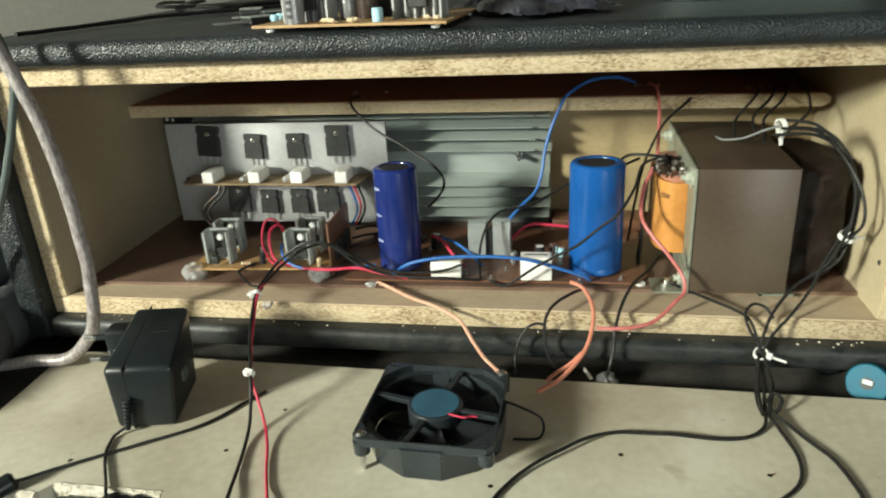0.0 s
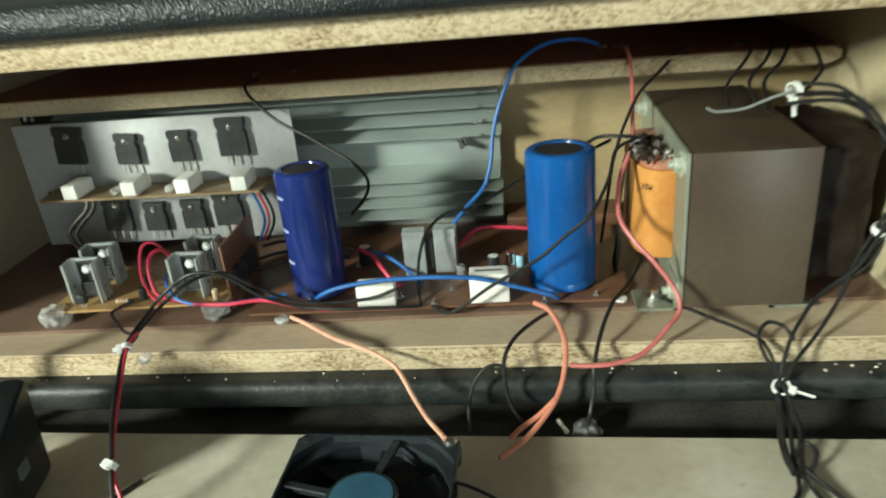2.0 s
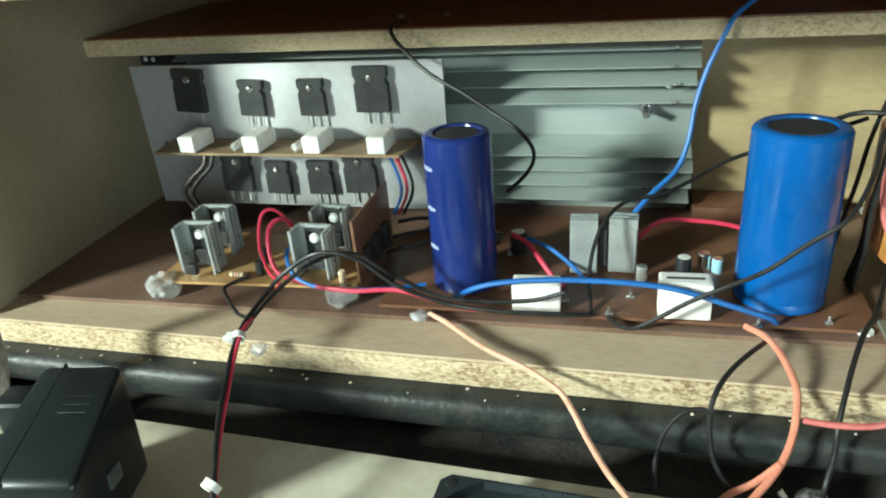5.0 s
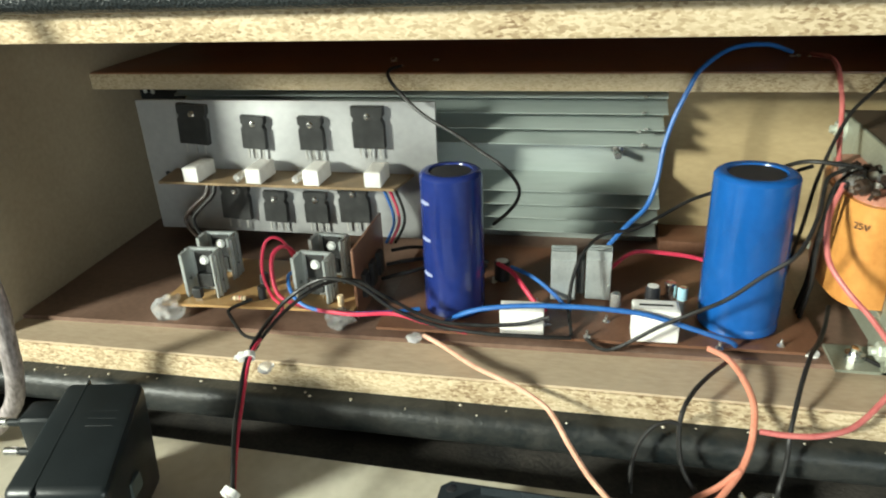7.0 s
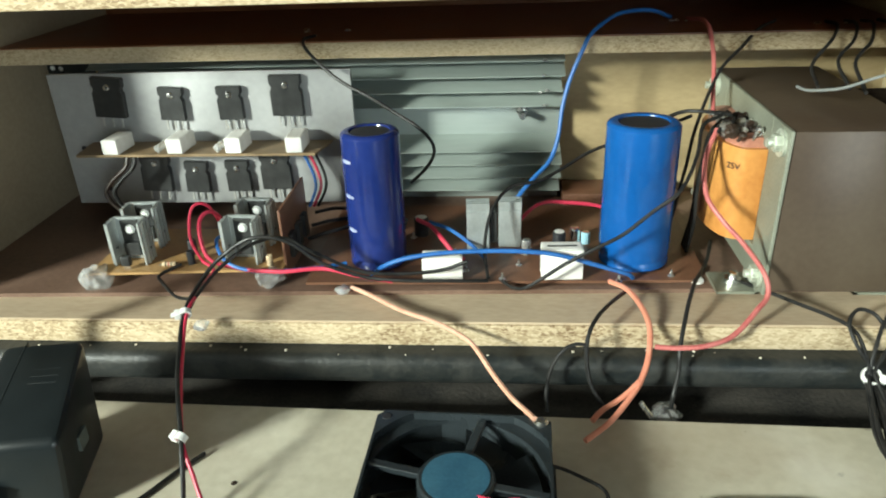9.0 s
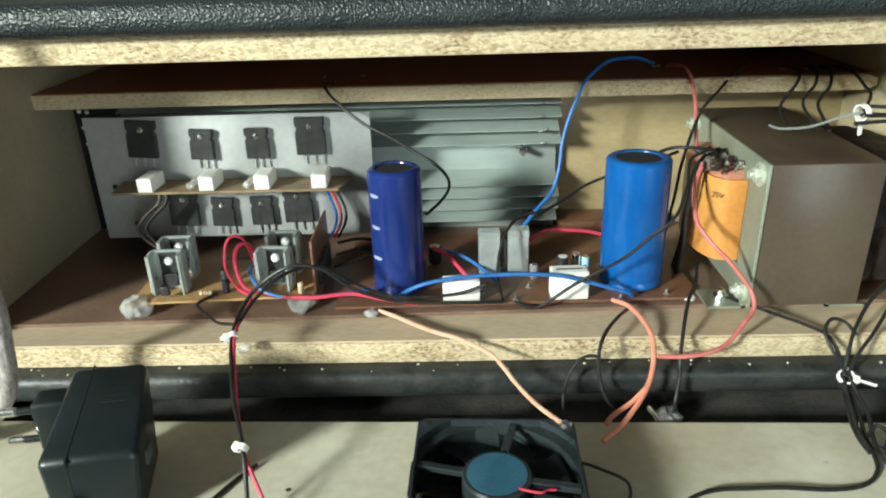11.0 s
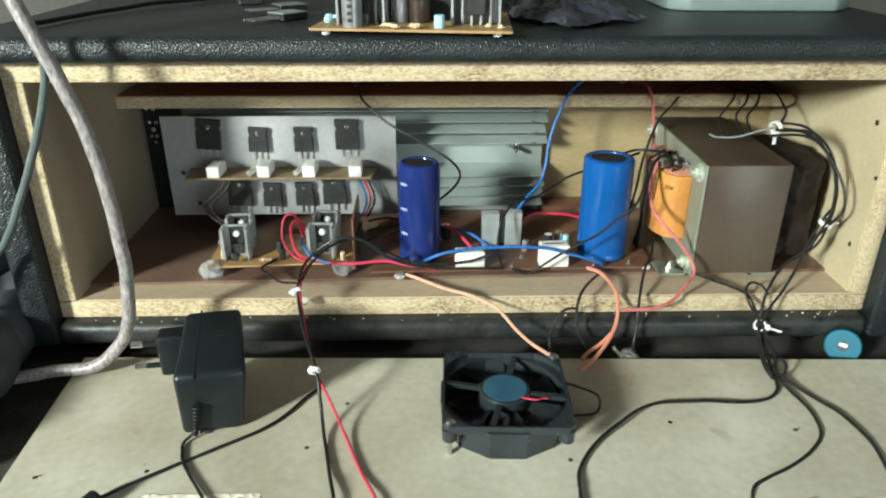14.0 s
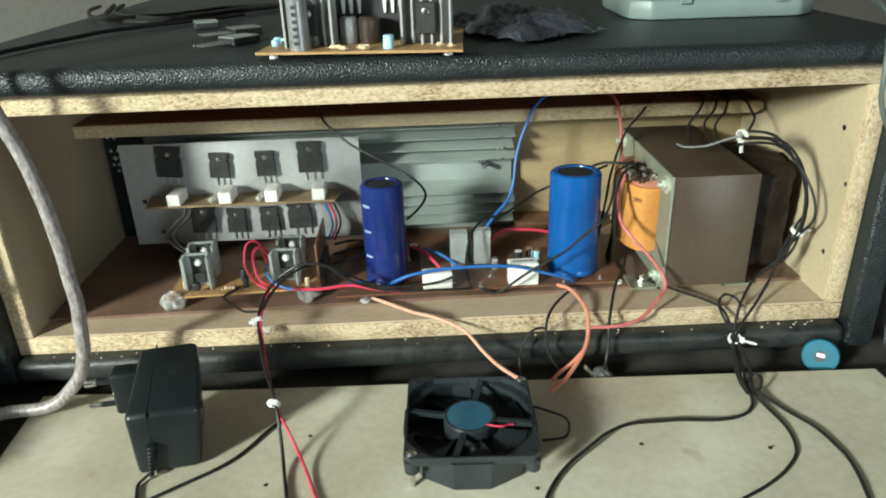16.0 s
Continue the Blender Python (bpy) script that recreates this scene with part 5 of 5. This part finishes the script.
wire("dull_grey_cable", [(0.420, 0.200, 0.2400), (0.372, 0.110, 0.2260), (0.335, 0.020, 0.2180), (0.3120, -0.022, 0.2050), (0.3080, -0.031, 0.1850), (0.3110, -0.031, 0.1660), (0.3220, -0.030, 0.1480), (0.345, -0.026, 0.1350), (0.375, -0.020, 0.1100), (0.400, -0.010, 0.0500), (0.41, 0.0, -0.047)], 0.0017, WGREY, "thin grey cable hanging over the cabinet's corner", "cable", seg=10)
wire("dull_grey_cable", [(0.430, 0.230, 0.2250), (0.385, 0.120, 0.2150), (0.352, 0.010, 0.2120), (0.3490, -0.020, 0.1950), (0.3560, -0.024, 0.1500), (0.3720, -0.022, 0.1000), (0.390, -0.020, 0.0300), (0.40, -0.02, -0.047)], 0.0015, WGREY, "thin grey cable hanging beside the cabinet", "cable", seg=10)


def crumple(name, wide, deep, high, at, material, label, seed, category="plastic bag", n=26):
    """A crumpled sheet of film."""
    bm = bmesh.new()
    grid = []
    for i in range(n):
        row = []
        for j in range(n):
            u, v = i / (n - 1) - 0.5, j / (n - 1) - 0.5
            q = Vector((u * 5 + seed, v * 5, seed))
            rise = 1 - (abs(u) * 2) ** 2.2
            rise *= 1 - (abs(v) * 2) ** 2.2
            z = high * max(rise, 0) ** 0.6 * (0.65 + 0.5 * noise.noise(q)) + 0.22 * high * abs(noise.noise(q * 2.7)) + 0.10 * high * abs(noise.noise(q * 6.1)) + 0.002
            row.append(bm.verts.new((u * wide * (1 + 0.25 * noise.noise(q * 0.8)), v * deep * (1 + 0.25 * noise.noise(q * 0.9 + Vector((3, 1, 0)))), z)))
        grid.append(row)
    for i in range(n - 1):
        for j in range(n - 1):
            a, b, c, d = grid[i][j], grid[i + 1][j], grid[i + 1][j + 1], grid[i][j + 1]
            if (i + j) % 2:
                bm.faces.new((a, b, c))
                bm.faces.new((a, c, d))
            else:
                bm.faces.new((a, b, d))
                bm.faces.new((b, c, d))
    ob = solid(name, bm, material, label, category)
    ob.matrix_world = at
    return ob


crumple("plastic_bag", 0.15, 0.16, 0.12, pose(0.465, 0.05, TABLE), FILM, "crumpled clear plastic bag beside the cabinet", 3.3)
# dark cloth rolls lying by the cabinet's other side
for pts, r in (([(-0.365, 0.10, -0.022), (-0.362, 0.0, -0.020), (-0.352, -0.07, -0.022), (-0.350, -0.15, -0.026)], 0.026), ([(-0.420, 0.12, -0.010), (-0.424, 0.0, -0.008), (-0.415, -0.09, -0.010), (-0.420, -0.15, -0.014)], 0.034)):
    solid("cloth_roll", cord(pts, r, 24, 12, 0.006), DARKCLOTH, "rolled dark grey cloth beside the cabinet", "cloth", "cloth rolls")
crumple("dark_bag", 0.22, 0.30, 0.17, pose(-0.52, 0.10, TABLE), DARKCLOTH, "slumped dark cloth bag beside the cabinet", 8.1, "bag", 36)
crumple("dark_bag", 0.20, 0.30, 0.10, pose(0.52, 0.28, TABLE), DARKCLOTH, "slumped dark cloth bag behind the plastic bag", 5.7, "bag", 36)

# ---- on top of the cabinet ----
ZT = 0.2066
amp = thing("amplifier_module", "tan circuit board module with upright aluminium heat sinks", "circuit board", pose(-0.0278, 0.0293, ZT - 0.0002, 0, 0, -6))
part("board", prism([(-0.068, -0.043), (0.068, -0.046), (0.064, 0.060), (-0.066, 0.060)], 0.0032, 0.0048, 'z'), PCB, amp)
for x in (-0.058, 0.058):
    for y in (-0.036, 0.050):
        part("standoff", rod((x, y, 0.0002), (x, y, 0.0032), 0.003, 10), NYLON, amp)


def tall_sink(x, w):
    s = part("heat_sink", joined(box(x - w / 2, x + w / 2, -0.012, -0.0095, 0.0048, 0.062, 0.0004, 1)), ALU, amp, "bright upright aluminium heat sink")
    n = int(w / 0.0065)
    for k in range(n + 1):
        q = x - w / 2 + 0.001 + k * (w - 0.002) / n
        part("fin", box(q - 0.0007, q + 0.0007, -0.0260 if k in (0, n) else -0.0200, -0.012, 0.0048, 0.062), ALU, s)
    return s


for x in (-0.036, 0.043):
    s = tall_sink(x, 0.034)
    part("driver_transistor", soften(box(x - 0.0065, x + 0.0065, -0.0245, -0.0195, 0.012, 0.032), 0.0006, 1), EPOXY, s)
    part("screw", lathe([(0, 0.0018), (0.0024, 0.0012), (0.0032, 0.0), (0, 0)], 12, (x, -0.0245, 0.0260), Matrix.Rotation(radians(90), 4, 'X')), STEEL, s)
part("upright_capacitor", lathe([(0, 0.0048), (0.0068, 0.0048), (0.0068, 0.036), (0.006, 0.037), (0, 0.037)], 24, (-0.040, -0.0335, 0)), CANGREY, amp, "silver-grey capacitor with dark printing")
for k in range(6):
    part("printing", box(-0.0420, -0.0388, -0.0407, -0.0402, 0.0085 + k * 0.0045, 0.0108 + k * 0.0045), CAPTOP, amp, "illegible dark printing")
part("pale_blue_capacitor", lathe([(0, 0.0048), (0.0036, 0.0048), (0.0036, 0.0125), (0.003, 0.0132), (0, 0.0132)], 16, (0.0190, -0.034, 0)), PALEBLUE, amp)
for x, y in ((-0.058, -0.028), (-0.054, -0.020), (-0.060, -0.016)):
    part("ceramic_disc", lathe([(0, 0.006), (0.0025, 0.0065), (0.003, 0.0085), (0.0025, 0.0105), (0, 0.011)], 12, (x, y, 0)), PALEBLUE, amp)
for x, r, m in ((-0.0110, 0.0062, CANGREY), (0.0030, 0.0075, DARKTAPE)):
    part("round_component", lathe([(0, 0.0048), (r * 0.9, 0.0052), (r, 0.009), (r, 0.0200), (r * 0.8, 0.0225), (0, 0.0230)], 20, (x, -0.010, 0)), m, amp)
part("upright_card", box(-0.022, 0.028, 0.004, 0.0055, 0.0048, 0.060), CAPTOP, amp, "dark card standing between the heat sinks")
for k in range(6):
    x = -0.0165 + (k % 3) * 0.0055 + (0.0290 if k > 2 else 0.0)
    part("component_leg", soften(prism([(x - 0.0008, 0.0230), (x + 0.0008, 0.0230), (x + 0.0015, 0.0330), (x + 0.0015, 0.0430), (x - 0.0015, 0.0430), (x - 0.0015, 0.0330)], 0.0020, 0.0036, 'y'), 0.0002, 1), PALEDOT, amp, "flat pale component leg")
for x, y, k in ((-0.016, -0.036, 0.0075), (0.003, -0.037, 0.0075), (-0.010, -0.0415, 0.0038), (0.0035, -0.0415, 0.0030), (0.060, -0.038, 0.0030), (0.052, -0.033, 0.003)):
    part("resistor", joined(rod((x - k / 2, y, 0.0066), (x + k / 2, y + 0.0004, 0.0066), 0.0014, 10, 0.0005), rod((x - k / 2 - 0.0015, y, 0.0062), (x + k / 2 + 0.0015, y, 0.0062), 0.0003, 6)), BEIGE, amp)


def loose_transistor(m):
    t = thing("loose_transistor", "grey-backed black power transistor lying loose on the vinyl", "transistor", m, "loose transistors")
    part("case", soften(box(-0.010, 0.010, 0, 0.024, 0.0004, 0.0052), 0.0006, 1), EPOXY, t)
    part("tab", box(-0.0098, 0.0098, 0.0006, 0.0235, 0.0052, 0.0058), FIN, t, "grey metal back")
    for k in (-1, 0, 1):
        part("lead", box(k * 0.0054 - 0.0007, k * 0.0054 + 0.0007, -0.024, 0.001, 0.0022, 0.0030), LEAD, t)
    return t


loose_transistor(pose(-0.136, 0.064, ZT, 0, 0, -42))
loose_transistor(pose(-0.146, 0.120, ZT, 0, 0, -56))
loose_transistor(pose(-0.185, 0.190, ZT, 0, 0, 200))
crumple("smoked_bag", 0.085, 0.125, 0.019, pose(0.082, 0.085, ZT, 0, 0, 28), SMOKEFILM, "crumpled smoky antistatic bag on the vinyl", 1.9, n=30)
case = thing("tool_case", "grey-green plastic case with ribbed front standing on the vinyl", "plastic case", pose(0.261, 0.115, ZT, 0, 0, -2))
part("lower_shell", soften(prism([(-0.078, 0.012), (-0.062, 0.0), (0.060, 0.0), (0.076, 0.012), (0.078, 0.03), (0.078, 0.11), (-0.080, 0.11), (-0.080, 0.03)], 0.0, 0.016, 'z'), 0.003, 2), GREYGREEN, case)
part("upper_shell", soften(prism([(-0.080, 0.014), (-0.063, 0.003), (0.061, 0.003), (0.078, 0.014), (0.080, 0.03), (0.080, 0.11), (-0.082, 0.11), (-0.082, 0.03)], 0.0175, 0.055, 'z'), 0.003, 2), GREYGREEN, case)
part("seam", prism([(-0.077, 0.015), (-0.061, 0.004), (0.059, 0.004), (0.075, 0.015), (0.075, 0.10), (-0.077, 0.10)], 0.0155, 0.018, 'z'), BLACKP, case)
for x in (-0.035, 0.043):
    part("latch", soften(box(x - 0.005, x + 0.005, -0.0025, 0.004, 0.012, 0.034), 0.001, 1), GREYGREEN, case)
for k, (x, z) in enumerate(((0.0, 0), (0.01, 1), (-0.015, 2))):
    wire("black_cable", [(-0.33 + x, 0.36, ZT + 0.006), (-0.300 + x, 0.26, ZT + 0.004 + 0.003 * k), (-0.25 + 2 * x, 0.20, ZT + 0.005 + 0.002 * k), (-0.21 + x, 0.21 + 0.02 * k, ZT + 0.006), (-0.17 + x, 0.27 + 0.02 * k, ZT + 0.005), (-0.10, 0.33, ZT + 0.004)], 0.0024 - 0.0003 * k, WBLACK, "black cable lying in a heap on the vinyl", "cable", "cables on top")
wire("black_lead", [(-0.30, 0.02, ZT + 0.003), (-0.285, 0.08, ZT + 0.003), (-0.255, 0.14, ZT + 0.004), (-0.21, 0.19, ZT + 0.004), (-0.16, 0.24, ZT + 0.004)], 0.0018, WBLACK, "thin black lead lying on the vinyl", "cable", "cables on top")
